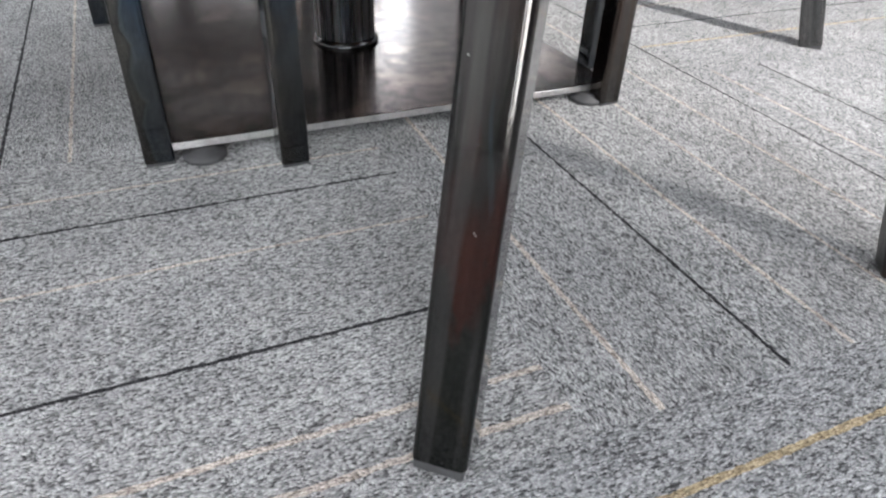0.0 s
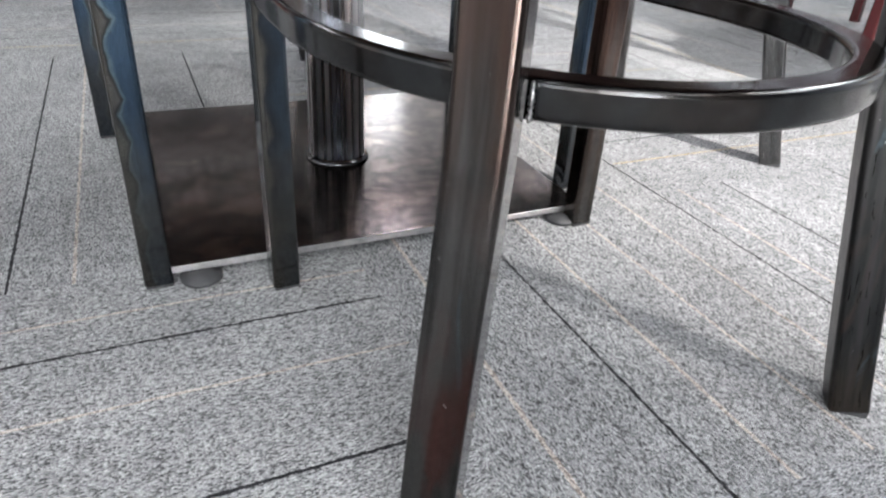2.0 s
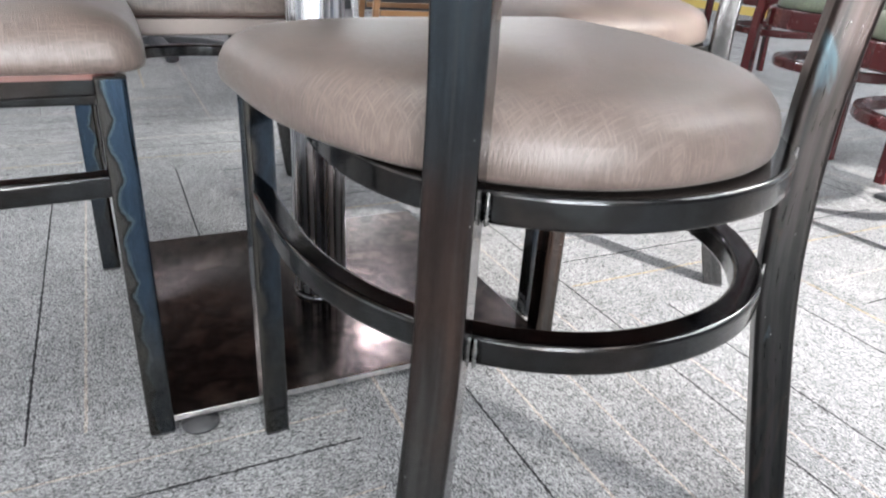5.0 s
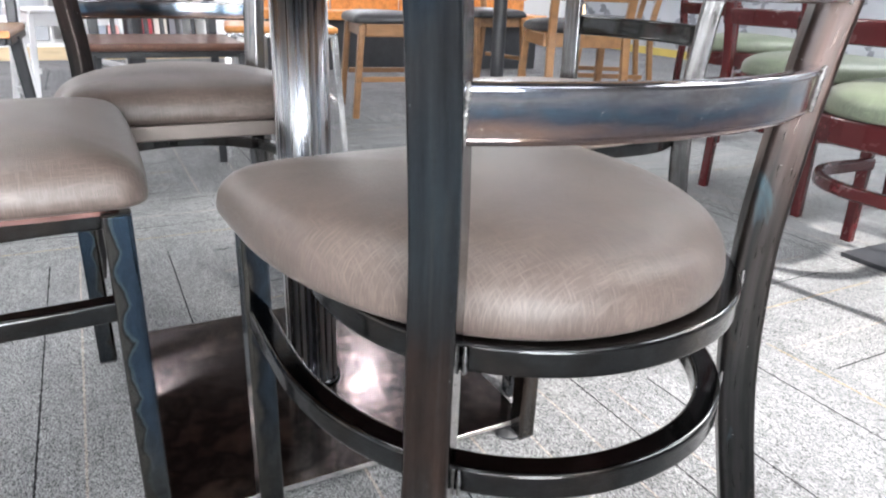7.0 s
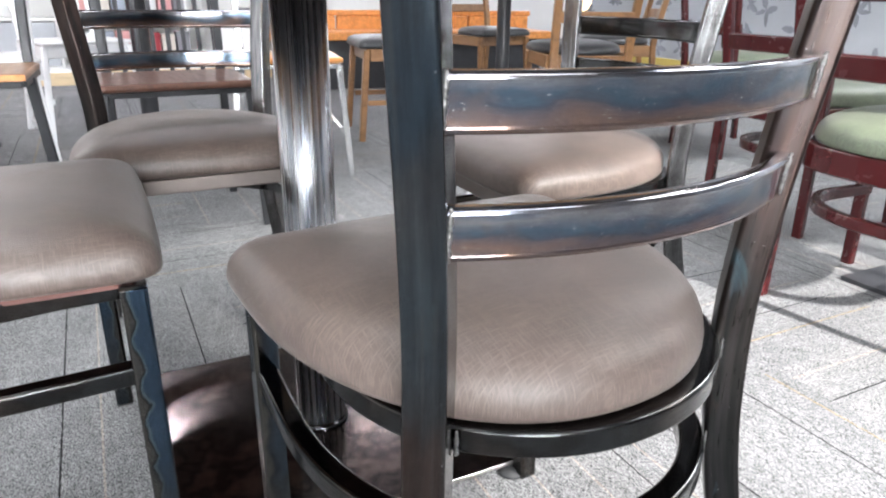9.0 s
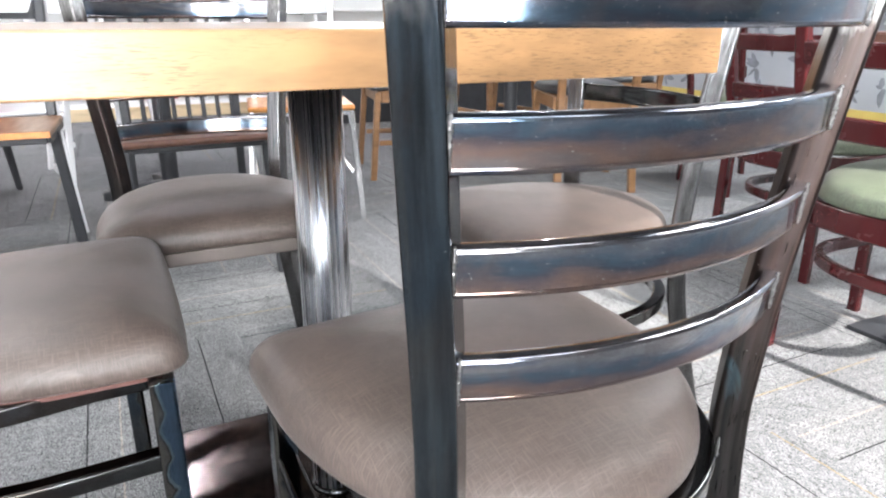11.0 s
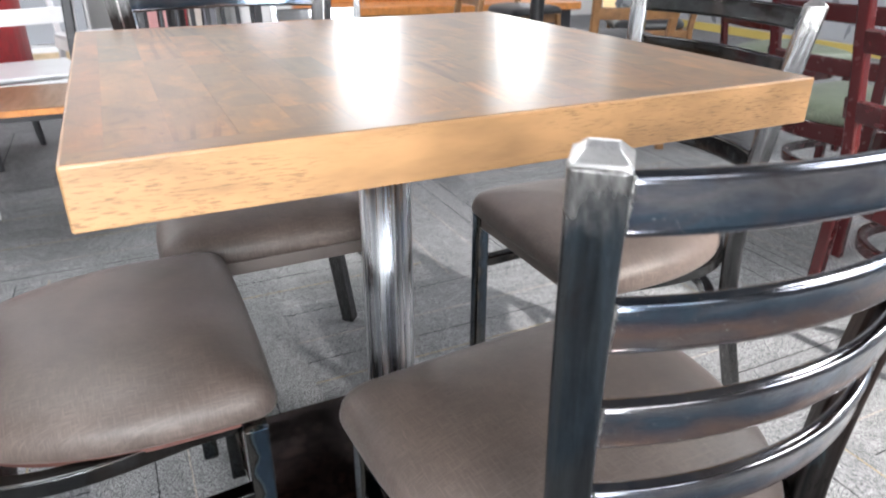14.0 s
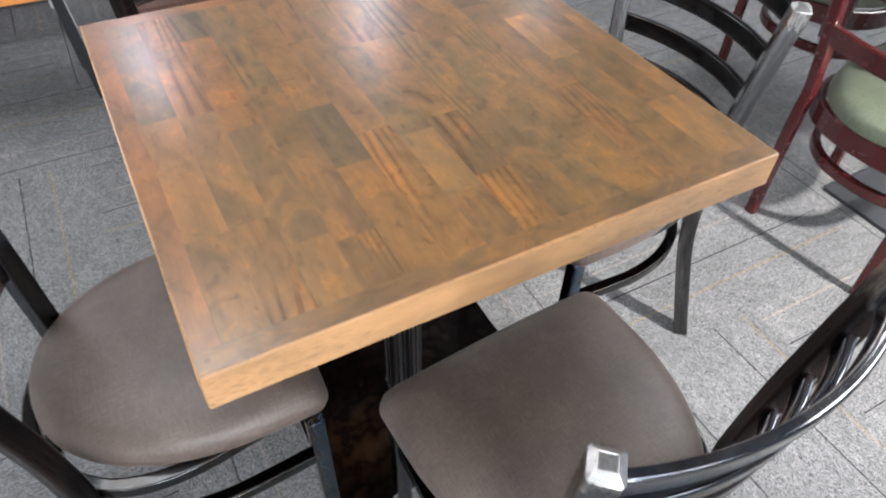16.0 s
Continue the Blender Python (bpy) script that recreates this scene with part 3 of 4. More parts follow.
def sweep(path, sides, profile, ups=None, bm=None):
    """A profile carried along a path. sides: the way of the profile's x at each point; ups: of its y (found if not given)."""
    bm = bm or bmesh.new()
    wrap = bm.loops.layers.uv.verify()
    path = [Vector(p) for p in path]
    # a ring close to each end keeps the ends' edges crisp
    near_a, near_b = path[0] + (path[1] - path[0]).normalized() * 0.0004, path[-1] + (path[-2] - path[-1]).normalized() * 0.0004
    path = [path[0], near_a] + path[1:-1] + [near_b, path[-1]]
    if isinstance(sides, list):
        sides = [sides[0], sides[0]] + sides[1:-1] + [sides[-1], sides[-1]]
    rings, runs = [], [0.0]
    for i, p in enumerate(path):
        runs.append(runs[-1] + (p - path[max(i - 1, 0)]).length)
        t = (path[min(i + 1, len(path) - 1)] - path[max(i - 1, 0)]).normalized()
        s = Vector(sides[i] if isinstance(sides, list) else sides)
        s = (s - t * s.dot(t)).normalized()
        u = t.cross(s)
        rings.append([bm.verts.new(p + s * x + u * y) for x, y in profile])
    k, girth = len(profile), [0.0]
    for i in range(k):
        (x0, y0), (x1, y1) = profile[i], profile[(i + 1) % k]
        girth.append(girth[-1] + math.hypot(x1 - x0, y1 - y0))
    for j, (a, b) in enumerate(zip(rings, rings[1:])):
        for i in range(k):
            f = bm.faces.new((a[i], a[(i + 1) % k], b[(i + 1) % k], b[i]))
            for lp, q in zip(f.loops, ((girth[i], runs[j + 1]), (girth[i + 1], runs[j + 1]), (girth[i + 1], runs[j + 2]), (girth[i], runs[j + 2]))):
                lp[wrap].uv = q
    bm.faces.new(rings[0][::-1]), bm.faces.new(rings[-1])
    return bm


def curve_through(points, n):
    """n + 1 points on a smooth curve (Catmull-Rom) through the given ones."""
    pts = [Vector(p) for p in points]
    pts = [2 * pts[0] - pts[1]] + pts + [2 * pts[-1] - pts[-2]]
    out, m = [], len(points) - 1
    for i in range(n + 1):
        x = m * i / n
        k = min(int(x), m - 1)
        t = x - k
        a, b, c, d = pts[k:k + 4]
        out.append(0.5 * (2 * b + (c - a) * t + (2 * a - 5 * b + 4 * c - d) * t * t + (3 * b - a - 3 * c + d) * t ** 3))
    return out


# ---- the room ----
def wall(name, x0, y0, x1, y1, mat, holes=(), label="painted wall"):
    """A wall standing on the line from (x0, y0) to (x1, y1), 0.2 m thick, with openings (from, to, sill, head) along it."""
    root = thing(name, Matrix(), label, "wall", kind="structure")
    length = math.hypot(x1 - x0, y1 - y0)
    turn = Matrix.Translation((x0, y0, 0)) @ Matrix.Rotation(math.atan2(y1 - y0, x1 - x0), 4, "Z")
    spans, at = [], 0.0
    for a, b, z0, z1 in holes:
        spans += [(at, a, 0.0, CEIL), (a, b, 0.0, z0), (a, b, z1, CEIL)]
        at = b
    spans.append((at, length, 0.0, CEIL))
    bm = bmesh.new()
    for a, b, z0, z1 in spans:
        if z1 - z0 > 0.01:
            box(a, 0, z0, b, 0.2, z1, bm=bm)
    bmesh.ops.transform(bm, matrix=turn, verts=bm.verts)
    part("wall_body", bm, mat, root)
    return root


def window(name, cx, y, w, z0, z1):
    root = thing(name, pose(cx, y, 0), "tall window with a white metal frame and bright daylight", "window", kind="structure")
    for a, b, c, d in ((-w / 2, z0, -w / 2 + 0.05, z1), (w / 2 - 0.05, z0, w / 2, z1), (-w / 2 + 0.05, z0, w / 2 - 0.05, z0 + 0.05), (-w / 2 + 0.05, z1 - 0.05, w / 2 - 0.05, z1)):
        part("window_frame", box(a, 0.02, b, c, 0.08, d, 0.004), WHITE_METAL, root)
    pane = part("pane", box(-w / 2 + 0.05, 0.045, z0 + 0.05, w / 2 - 0.05, 0.053, z1 - 0.05), PANE, root)
    pane.visible_shadow = False


north = wall("wall_north", EAST, NORTH, WEST, NORTH, WALL_WHITE, [(EAST - 4.1 - 0.4, EAST - 4.1 + 0.4, 1.1, 2.6), (EAST - 2.15 - 0.4, EAST - 2.15 + 0.4, 1.1, 2.6)], "white painted far wall")
north.matrix_basis = pose(0, 0.2, 0)
wall("wall_south", EAST, SOUTH, WEST, SOUTH, WALL_DARK, [(EAST + 1.1 - 0.9, EAST + 1.1 + 0.9, 0.12, 2.65), (EAST + 3.3 - 0.85, EAST + 3.3 + 0.85, 0.12, 2.65)], "charcoal painted shop front wall")
wall("wall_east", EAST, NORTH, EAST, SOUTH, WALL_GREY, (), "grey painted wall with a dark leafy print").matrix_basis = pose(0.2, 0, 0)
wall("wall_west", WEST, NORTH, WEST, SOUTH, WALL_WHITE, (), "white painted side wall")
for i, (wx, ww) in enumerate(WINDOWS_N):
    window("window_%d" % (i + 1), wx, NORTH + 0.02, ww, 1.1, 2.6)
for i, (wx, ww) in enumerate(WINDOWS_S):
    window("window_%d" % (i + 3), wx, SOUTH - 0.12, ww, 0.12, 2.65)
tagged(part("ceiling", box(WEST - 0.2, SOUTH - 0.2, CEIL, EAST + 0.2, NORTH + 0.2, CEIL + 0.12), CEIL_PAINT), "charcoal painted showroom ceiling", "ceiling", kind="structure")

for lx, ly in DOWNLIGHTS:
    root = thing("downlight", pose(lx, ly, CEIL), "round recessed ceiling downlight, switched on", "lamp", "ceiling downlights")
    part("ring", lathe([(0.12, 0), (0.12, -0.018), (0.105, -0.024), (0.092, -0.018), (0.09, 0.0)], 28), WHITE_METAL, root, smooth=True)
    part("lens", lathe([(0.088, -0.001), (0.085, -0.012), (0.04, -0.016), (0.01, -0.017)], 24), GLOW, root, "glowing frosted lens", True)
# bodies for the added fill panels, out of view
for lx, ly, watts, sx, sy in FILL_PANELS:
    root = thing("ceiling_light", pose(lx, ly, CEIL), "wide white ceiling panel, unseen, added as fill light", "lamp", "ceiling light panels")
    part("housing", box(-sx / 2 - 0.06, -sy / 2 - 0.06, -0.022, sx / 2 + 0.06, sy / 2 + 0.06, 0, 0.006), WHITE_METAL, root)
    part("diffuser", box(-sx / 2 - 0.01, -sy / 2 - 0.01, -0.028, sx / 2 + 0.01, sy / 2 + 0.01, -0.0225), DIFFUSER, root, "glowing diffuser")
root = thing("track_spotlight", pose(0, 0, 0), "white track spotlight with a warm beam", "lamp")
aim = (Vector(SPOT) - Vector((0.95, -0.08, 0.0))).normalized()
part("can", cylinder(Vector(SPOT) + aim * 0.04, Vector(SPOT) + aim * 0.2, 0.06, 0.045, 24), WHITE_METAL, root, smooth=False)
part("stem", cylinder(Vector(SPOT) + aim * 0.14, (SPOT[0] + aim.x * 0.14, SPOT[1] + aim.y * 0.14, CEIL), 0.012, n=12), WHITE_METAL, root)

# dark leafy print on the east wall
rng = random.Random(4)
root = thing("wall_print", pose(EAST - 0.002, 0, 0), "charcoal leafy print on the grey wall", "wall print", kind="structure")
for k in range(120):
    bm = bmesh.new()
    py, pz = rng.uniform(-0.5, 6.0), rng.uniform(0.1, 1.25)
    for j in range(rng.randint(5, 9)):
        a, ln, wd = rng.uniform(0, 6.28), rng.uniform(0.05, 0.16), rng.uniform(0.012, 0.035)
        c, s = math.cos(a), math.sin(a)
        leaf = [(0, 0), (0.35 * ln, wd), (0.75 * ln, 0.8 * wd), (ln, 0), (0.7 * ln, -0.7 * wd), (0.3 * ln, -0.9 * wd)]
        bm.faces.new([bm.verts.new((0.0006 * j, py + c * u - s * v, pz + s * u + c * v)) for u, v in leaf])
    part("leaf_motif", bm, PATTERN, root)

# ---- the table ----
W, TOP, THICK = 0.752, 0.769, 0.051
table = thing("pedestal_table", pose(0, 0, 0), "square wooden table with butcher-block top on a steel column", "table")
H = W / 2
part("top_core", box(-H + 0.004, -H + 0.004, TOP - THICK + 0.001, H - 0.004, H - 0.004, TOP - 0.012), WOOD_EDGE, table)
for k in range(4):
    bm = box(-H + 0.0005, -H, TOP - THICK, H - 0.0005, -H + 0.0042, TOP - 0.0003, 0.003, 3)
    bmesh.ops.transform(bm, matrix=Matrix.Rotation(k * math.pi / 2, 4, "Z"), verts=bm.verts)
    part("edge_band", bm, WOOD_EDGE, table, "honey-coloured edge band with dark grain specks")
BORDER = 0.031


def plank_piece(name, x0, y0, x1, y1, parent, along="y"):
    """A stave of the top, its grain along its own y."""
    cx, cy, a, b = (x0 + x1) / 2, (y0 + y1) / 2, (x1 - x0) / 2, (y1 - y0) / 2
    if along == "x":
        a, b = b, a
    ob = part(name, box(-a, -b, -0.012, a, b, 0), WOOD_TOP, parent)
    ob.matrix_basis = pose(cx, cy, TOP, 0, 0, 90 if along == "x" else 0)
    return ob


G = 0.00004
rng = random.Random(11)
plank_piece("border_strip", -H + 0.003, -H + 0.003, H - 0.003, -H + BORDER - G, table, "x")
plank_piece("border_strip", -H + 0.003, H - BORDER + G, H - 0.003, H - 0.003, table, "x")
plank_piece("border_strip", -H + 0.003, -H + BORDER, -H + BORDER - G, H - BORDER, table)
plank_piece("border_strip", H - BORDER + G, -H + BORDER, H - 0.003, H - BORDER, table)
ROWS_N = 14
step = (W - 2 * BORDER) / ROWS_N
for r in range(ROWS_N):
    x0, y0 = -H + BORDER + r * step, -H + BORDER
    first = True
    while y0 < H - BORDER - 0.001:
        ln = rng.uniform(0.06, 0.26) if first else rng.uniform(0.13, 0.34)
        first = False
        y1 = y0 + ln
        if H - BORDER - y1 < 0.07:
            y1 = H - BORDER
        plank_piece("stave", x0 + G, y0 + G, x0 + step - G, y1 - G, table)
        y0 = y1
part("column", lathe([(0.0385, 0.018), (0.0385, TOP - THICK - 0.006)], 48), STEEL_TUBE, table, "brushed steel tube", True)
part("weld_collar", lathe([(0.044, 0.0182), (0.0435, 0.021), (0.0395, 0.026), (0.0385, 0.0262)], 40), STEEL_HOOP, table, "blue-burnt weld round the column's foot", True)
part("mounting_plate", box(-0.15, -0.15, TOP - THICK - 0.006, 0.15, 0.15, TOP - THICK, 0.001), BLACK_METAL, table)
P = 0.25
part("base_plate", box(-P + 0.005, -P + 0.01, 0.0095, P + 0.005, P + 0.01, 0.018, 0.0012, 2), STEEL_PLATE, table, "brown-tinted lacquered steel base plate")
for k in range(4):
    bm = box(-P + 0.0015, -P - 0.0004, 0.0102, P - 0.0015, -P + 0.0006, 0.0173, 0.0003, 1)
    bmesh.ops.transform(bm, matrix=Matrix.Translation((0.005, 0.01, 0)) @ Matrix.Rotation(k * math.pi / 2, 4, "Z"), verts=bm.verts)
    part("cut_edge", bm, STEEL_BRIGHT, table, "bright cut edge of the base plate")
for sx, sy in ((-1, -1), (1, -1), (-1, 1), (1, 1)):
    bm = lathe([(0.019, 0.0), (0.021, 0.002), (0.021, 0.006), (0.012, 0.0075), (0.011, 0.0094)], 24)
    bmesh.ops.translate(bm, verts=bm.verts, vec=(0.005 + sx * (P - 0.03), 0.01 + sy * (P + 0.003), 0))
    part("glide", bm, RUBBER, table, "black plastic levelling glide", True)


# ---- the steel ladder-back chairs ----
TUBE, POST = tube_profile(0.0275, 0.0275, 0.0045), tube_profile(0.0318, 0.0318, 0.0045)
CHAIR_LABEL = "lacquered raw-steel ladder-back chair with a taupe vinyl seat"


def hoop_path(half, front, start, back, n=56, power=2.15):
    """A U in plan: from the right front, round the back, to the left front."""
    pts, b = [(half * 0.965, front), (half * 0.985, (front + start) / 2)], start - back
    for i in range(n + 1):
        a = math.pi * i / n
        c, s = math.cos(a), math.sin(a)
        pts.append((half * math.copysign(abs(c) ** (2 / power), c), start - b * abs(s) ** (2 / power)))
    return pts + [(-half * 0.985, (front + start) / 2), (-half * 0.965, front)]


def bead(path, radius):
    """A weld seam: a thin rounded run, uneven along its length."""
    bm, rings = bmesh.new(), []
    for i, p in enumerate(path):
        r = radius * (1 + 0.12 * math.sin(5.3 * i) + 0.14 * math.sin(0.9 * i + 2.4)) * (0.5 if i in (0, len(path) - 1) else 1)
        rings.append([bm.verts.new(Vector(p) + Vector((r * math.cos(a), r * math.sin(a), 0))) for a in [k * math.pi / 4 for k in range(8)]])
    for a, b in zip(rings, rings[1:]):
        for k in range(8):
            bm.faces.new((a[k], a[(k + 1) % 8], b[(k + 1) % 8], b[k]))
    bm.faces.new(rings[0]), bm.faces.new(rings[-1][::-1])
    return bm


def slat_profile(w, h, r, segs=3):
    """A flat tube whose corners are rolled a hair proud of the wide faces."""
    pts = []
    for cx, cy, a0 in ((w / 2 - r, h / 2 - r, 0), (-w / 2 + r, h / 2 - r, 90), (-w / 2 + r, -h / 2 + r, 180), (w / 2 - r, -h / 2 + r, 270)):
        arc = [(cx + r * math.cos(radians(a0 + 90 * k / segs)), cy + r * math.sin(radians(a0 + 90 * k / segs))) for k in range(segs + 1)]
        sx, sy = math.copysign(1, cx), math.copysign(1, cy)
        lip = [(sx * (w / 2 - 0.0004), cy - sy * 0.0016), (sx * (w / 2 - 0.0003), cy - sy * 0.0009), (sx * (w / 2 + 0.0001), cy - sy * 0.0004)]
        pts += lip + arc if a0 in (0, 180) else arc + lip[::-1]
    return pts


def ladder_chair(m):
    root = thing("metal_chair", m, CHAIR_LABEL, "chair", "chairs round the pedestal table")
    # height, half width on either side, setback: the frame is a little askew, its feet stand over to one side
    posts = [(0.0, 0.213, 0.1975, -0.187), (0.14, 0.190, 0.180, -0.164), (0.283, 0.1675, 0.1635, -0.1435), (0.40, 0.161, 0.161, -0.1360), (0.48, 0.162, 0.163, -0.1385), (0.573, 0.168, 0.173, -0.1435), (0.65, 0.176, 0.182, -0.1505), (0.73, 0.184, 0.190, -0.1585), (0.814, 0.193, 0.199, -0.1685)]
    for sx in (-1, 1):
        name = "front_leg"
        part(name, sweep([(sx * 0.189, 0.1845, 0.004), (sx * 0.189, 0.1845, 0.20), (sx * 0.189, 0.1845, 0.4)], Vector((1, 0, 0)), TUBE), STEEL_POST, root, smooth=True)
        part("rubber_foot", box(sx * 0.189 - 0.0125, 0.1845 - 0.0125, 0, sx * 0.189 + 0.0125, 0.1845 + 0.0125, 0.0085, 0.001), RUBBER, root)
        path = curve_through([(sx * (u if sx < 0 else w), v, z) for z, u, w, v in posts], 44)
        path[0].z = 0.004
        out = Vector((-sx * 0.70, -0.71, 0)).normalized()
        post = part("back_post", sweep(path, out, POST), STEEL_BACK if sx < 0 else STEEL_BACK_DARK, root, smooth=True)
        top = path[-1]
        e1 = out.copy()
        e2 = Vector((-e1.y, e1.x, 0))
        bm = bmesh.new()
        rings = []
        for half, dz in ((0.0158, -0.0004), (0.0157, 0.0008), (0.0152, 0.0018), (0.0086, 0.0075), (0.0079, 0.0079), (0.0073, 0.0071)):
            rings.append([bm.verts.new(top + e1 * a + e2 * b + Vector((0, 0, dz))) for a, b in tube_profile(2 * half, 2 * half, 0.0036 * (half / 0.016) ** 2.2, 3, 0.0002)])
        k = len(rings[0])
        for a, b in zip(rings, rings[1:]):
            for i in range(k):
                bm.faces.new((a[i], a[(i + 1) % k], b[(i + 1) % k], b[i]))
        bm.faces.new(rings[0][::-1]), bm.faces.new(rings[-1])
        part("post_cap", bm, STEEL_BRIGHT, post, "ground bright pyramid cap")
        foot = path[0]
        bm = box(-0.0146, -0.0146, 0, 0.0146, 0.0146, 0.0085, 0.001)
        bmesh.ops.transform(bm, matrix=Matrix.Translation((foot.x, foot.y, 0)) @ Matrix.Rotation(math.atan2(out.y, out.x), 4, "Z"), verts=bm.verts)
        part("rubber_foot", bm, RUBBER, root)
    for name, zc, prof in (("seat_hoop", 0.389, tube_profile(0.0225, 0.021, 0.0035)), ("foot_hoop", 0.289, tube_profile(0.0225, 0.0225, 0.0038))):
        pts = hoop_path(0.1965, 0.172, 0.055, -0.187)
        if name == "seat_hoop":
            pts = [(x * (1 - 0.16 * min(1.0, max(0.0, (y + 0.1) / 0.2))), y) for x, y in pts]
        path = [Vector((x, y, zc)) for x, y in pts]
        part(name, sweep(path, [Vector((0, 0, 1))] * len(path), prof), STEEL_HOOP, root, smooth=True)
        for sx in (-1, 1):
            bm = bead([(sx * (0.1415 + 0.0007 * math.sin(3 * i)), -0.1428, zc + 0.0105 - 0.021 * i / 13) for i in range(14)], 0.0014)
            part("weld_bead", bm, WELD, root, "bright weld bead", True)
    part("front_rail", sweep([(-0.177, 0.1845, 0.384), (0.0, 0.1845, 0.384), (0.177, 0.1845, 0.384)], Vector((0, 1, 0)), tube_profile(0.0125, 0.0255, 0.003)), STEEL_SATIN, root, smooth=True)
    prof = slat_profile(0.0125, 0.0352, 0.0036)
    posts_z = curve_through([((u + w) / 2, v, z) for z, u, w, v in posts], 400)
    for k in range(4):
        zc = 0.791 - 0.0791 * k
        p = min(posts_z, key=lambda q: abs(q.z - zc))
        u, v = p.x - 0.0085, p.y - 0.0105
        ang = 0.47
        rad = u / math.sin(ang)
        path = [Vector((rad * math.sin(a), v - rad * (math.cos(a) - math.cos(ang)), zc)) for a in [1.05 * ang * (i / 16 - 1) for i in range(33)]]
        lean = 0.1
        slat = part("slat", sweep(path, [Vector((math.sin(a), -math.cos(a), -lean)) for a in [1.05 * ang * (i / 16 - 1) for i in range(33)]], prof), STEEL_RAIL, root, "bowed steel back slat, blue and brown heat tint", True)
        for sx in (-1, 1):
            bm = bead([(sx * (u + 0.0005 + 0.0006 * math.sin(9 * i)), v - 0.0066 + 0.0005 * math.sin(4 * i) - 0.1 * (0.0178 - 0.0356 * i / 23), zc + 0.0178 - 0.0356 * i / 23) for i in range(24)], 0.0017)
            part("weld_bead", bm, WELD, slat, "bright weld bead", True)
    # seat: plywood board, padded cushion
    outline = seat_outline()
    bm = bmesh.new()
    low = [bm.verts.new((0.86 * x, 0.86 * y, 0.3962)) for x, y in outline]
    high = [bm.verts.new((0.86 * x, 0.86 * y, 0.4032)) for x, y in outline]
    for i in range(len(outline)):
        bm.faces.new((low[i], low[(i + 1) % len(low)], high[(i + 1) % len(low)], high[i]))
    bm.faces.new(low[::-1]), bm.faces.new(high)
    part("seat_board", bm, PLY, root, "dark red plywood seat board")
    part("cushion", cushion(outline, 0.4012, 0.440, 0.468), VINYL, root, "taupe brushed vinyl cushion", True)
    return root


def seat_outline(half=0.2115, front=0.206, start=0.105, back=-0.188, n=40, corner=0.03):
    pts, b = [], start - back
    for i in range(n + 1):
        a = math.pi * i / n
        c, s = math.cos(a), math.sin(a)
        pts.append((half * math.copysign(abs(c) ** 0.92, c), start - b * abs(s) ** 0.92))
    for cx, a0 in ((-half + corner, 180), (half - corner, 90)):
        pts += [(cx + corner * math.cos(radians(a0 - 90 * k / 8)), front - corner + corner * math.sin(radians(a0 - 90 * k / 8))) for k in range(9)]
        if cx < 0:
            pts += [(x, front + 0.004 * (1 - (x / half) ** 2)) for x in (-0.12, -0.06, 0.0, 0.06, 0.12)]
    return pts


def cushion(outline, z0, z_edge, z_top, inset=0.012):
    """A padded seat: rolled sides, a top that swells to the middle."""
    bm = bmesh.new()
    cx, cy = sum(p[0] for p in outline) / len(outline), sum(p[1] for p in outline) / len(outline)
    rings = []
    rise = z_top - z0
    rows = [(0.93, z0), (0.975, z0 + 0.0006), (0.993, z0 + 0.0035), (1.0, z0 + 0.009), (0.999, z0 + 0.0155), (0.99, z0 + 0.38 * rise), (0.972, z0 + 0.5 * rise), (0.94, z0 + 0.615 * rise), (0.89, z0 + 0.715 * rise), (0.81, z0 + 0.8 * rise), (0.7, z0 + 0.872 * rise), (0.55, z0 + 0.935 * rise), (0.37, z0 + 0.976 * rise), (0.18, z0 + 0.995 * rise)]
    for f, z in rows:
        rings.append([bm.verts.new((cx + (x - cx) * f, cy + (y - cy) * f, z)) for x, y in outline])
    k = len(outline)
    for a, b in zip(rings, rings[1:]):
        for i in range(k):
            bm.faces.new((a[i], a[(i + 1) % k], b[(i + 1) % k], b[i]))
    tip = bm.verts.new((cx, cy, z_top))
    for i in range(k):
        bm.faces.new((rings[-1][i], rings[-1][(i + 1) % k], tip))
    bm.faces.new(rings[0][::-1])
    return bm


near = ladder_chair(pose(0.064, -0.45, 0, 0, 0, 3.8))
left = copy_thing(near, pose(-0.4405, -0.047, 0, 0, 0, -90))
far = copy_thing(near, pose(-0.107, 0.40, 0, 0, 0, 180))
east = copy_thing(near, pose(0.472, 0.036, 0, 0, 0, 90))
# brighter base colour stands in for reflected daylight on these posts
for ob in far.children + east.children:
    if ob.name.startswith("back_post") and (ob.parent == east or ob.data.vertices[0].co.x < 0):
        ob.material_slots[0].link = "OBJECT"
        ob.material_slots[0].material = STEEL_LIT
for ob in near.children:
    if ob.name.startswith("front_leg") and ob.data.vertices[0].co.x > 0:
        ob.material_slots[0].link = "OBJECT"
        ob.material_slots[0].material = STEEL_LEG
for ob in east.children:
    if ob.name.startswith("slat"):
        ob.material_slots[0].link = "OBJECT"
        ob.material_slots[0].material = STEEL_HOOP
# this one's seat is screwed on further forward, its foot hoop welded higher
for ob in left.children:
    if ob.name.startswith(("cushion", "seat_board")):
        ob.location.y += 0.012
    if ob.name.startswith("foot_hoop") or (ob.name.startswith("weld_bead") and ob.data.vertices[0].co.z < 0.33):
        ob.location.z += 0.011
for chair, shift in ((near, -0.01), (left, -0.023)):
    for ob in chair.children:
        if ob.name.startswith("cushion"):
            ob.location.x = shift


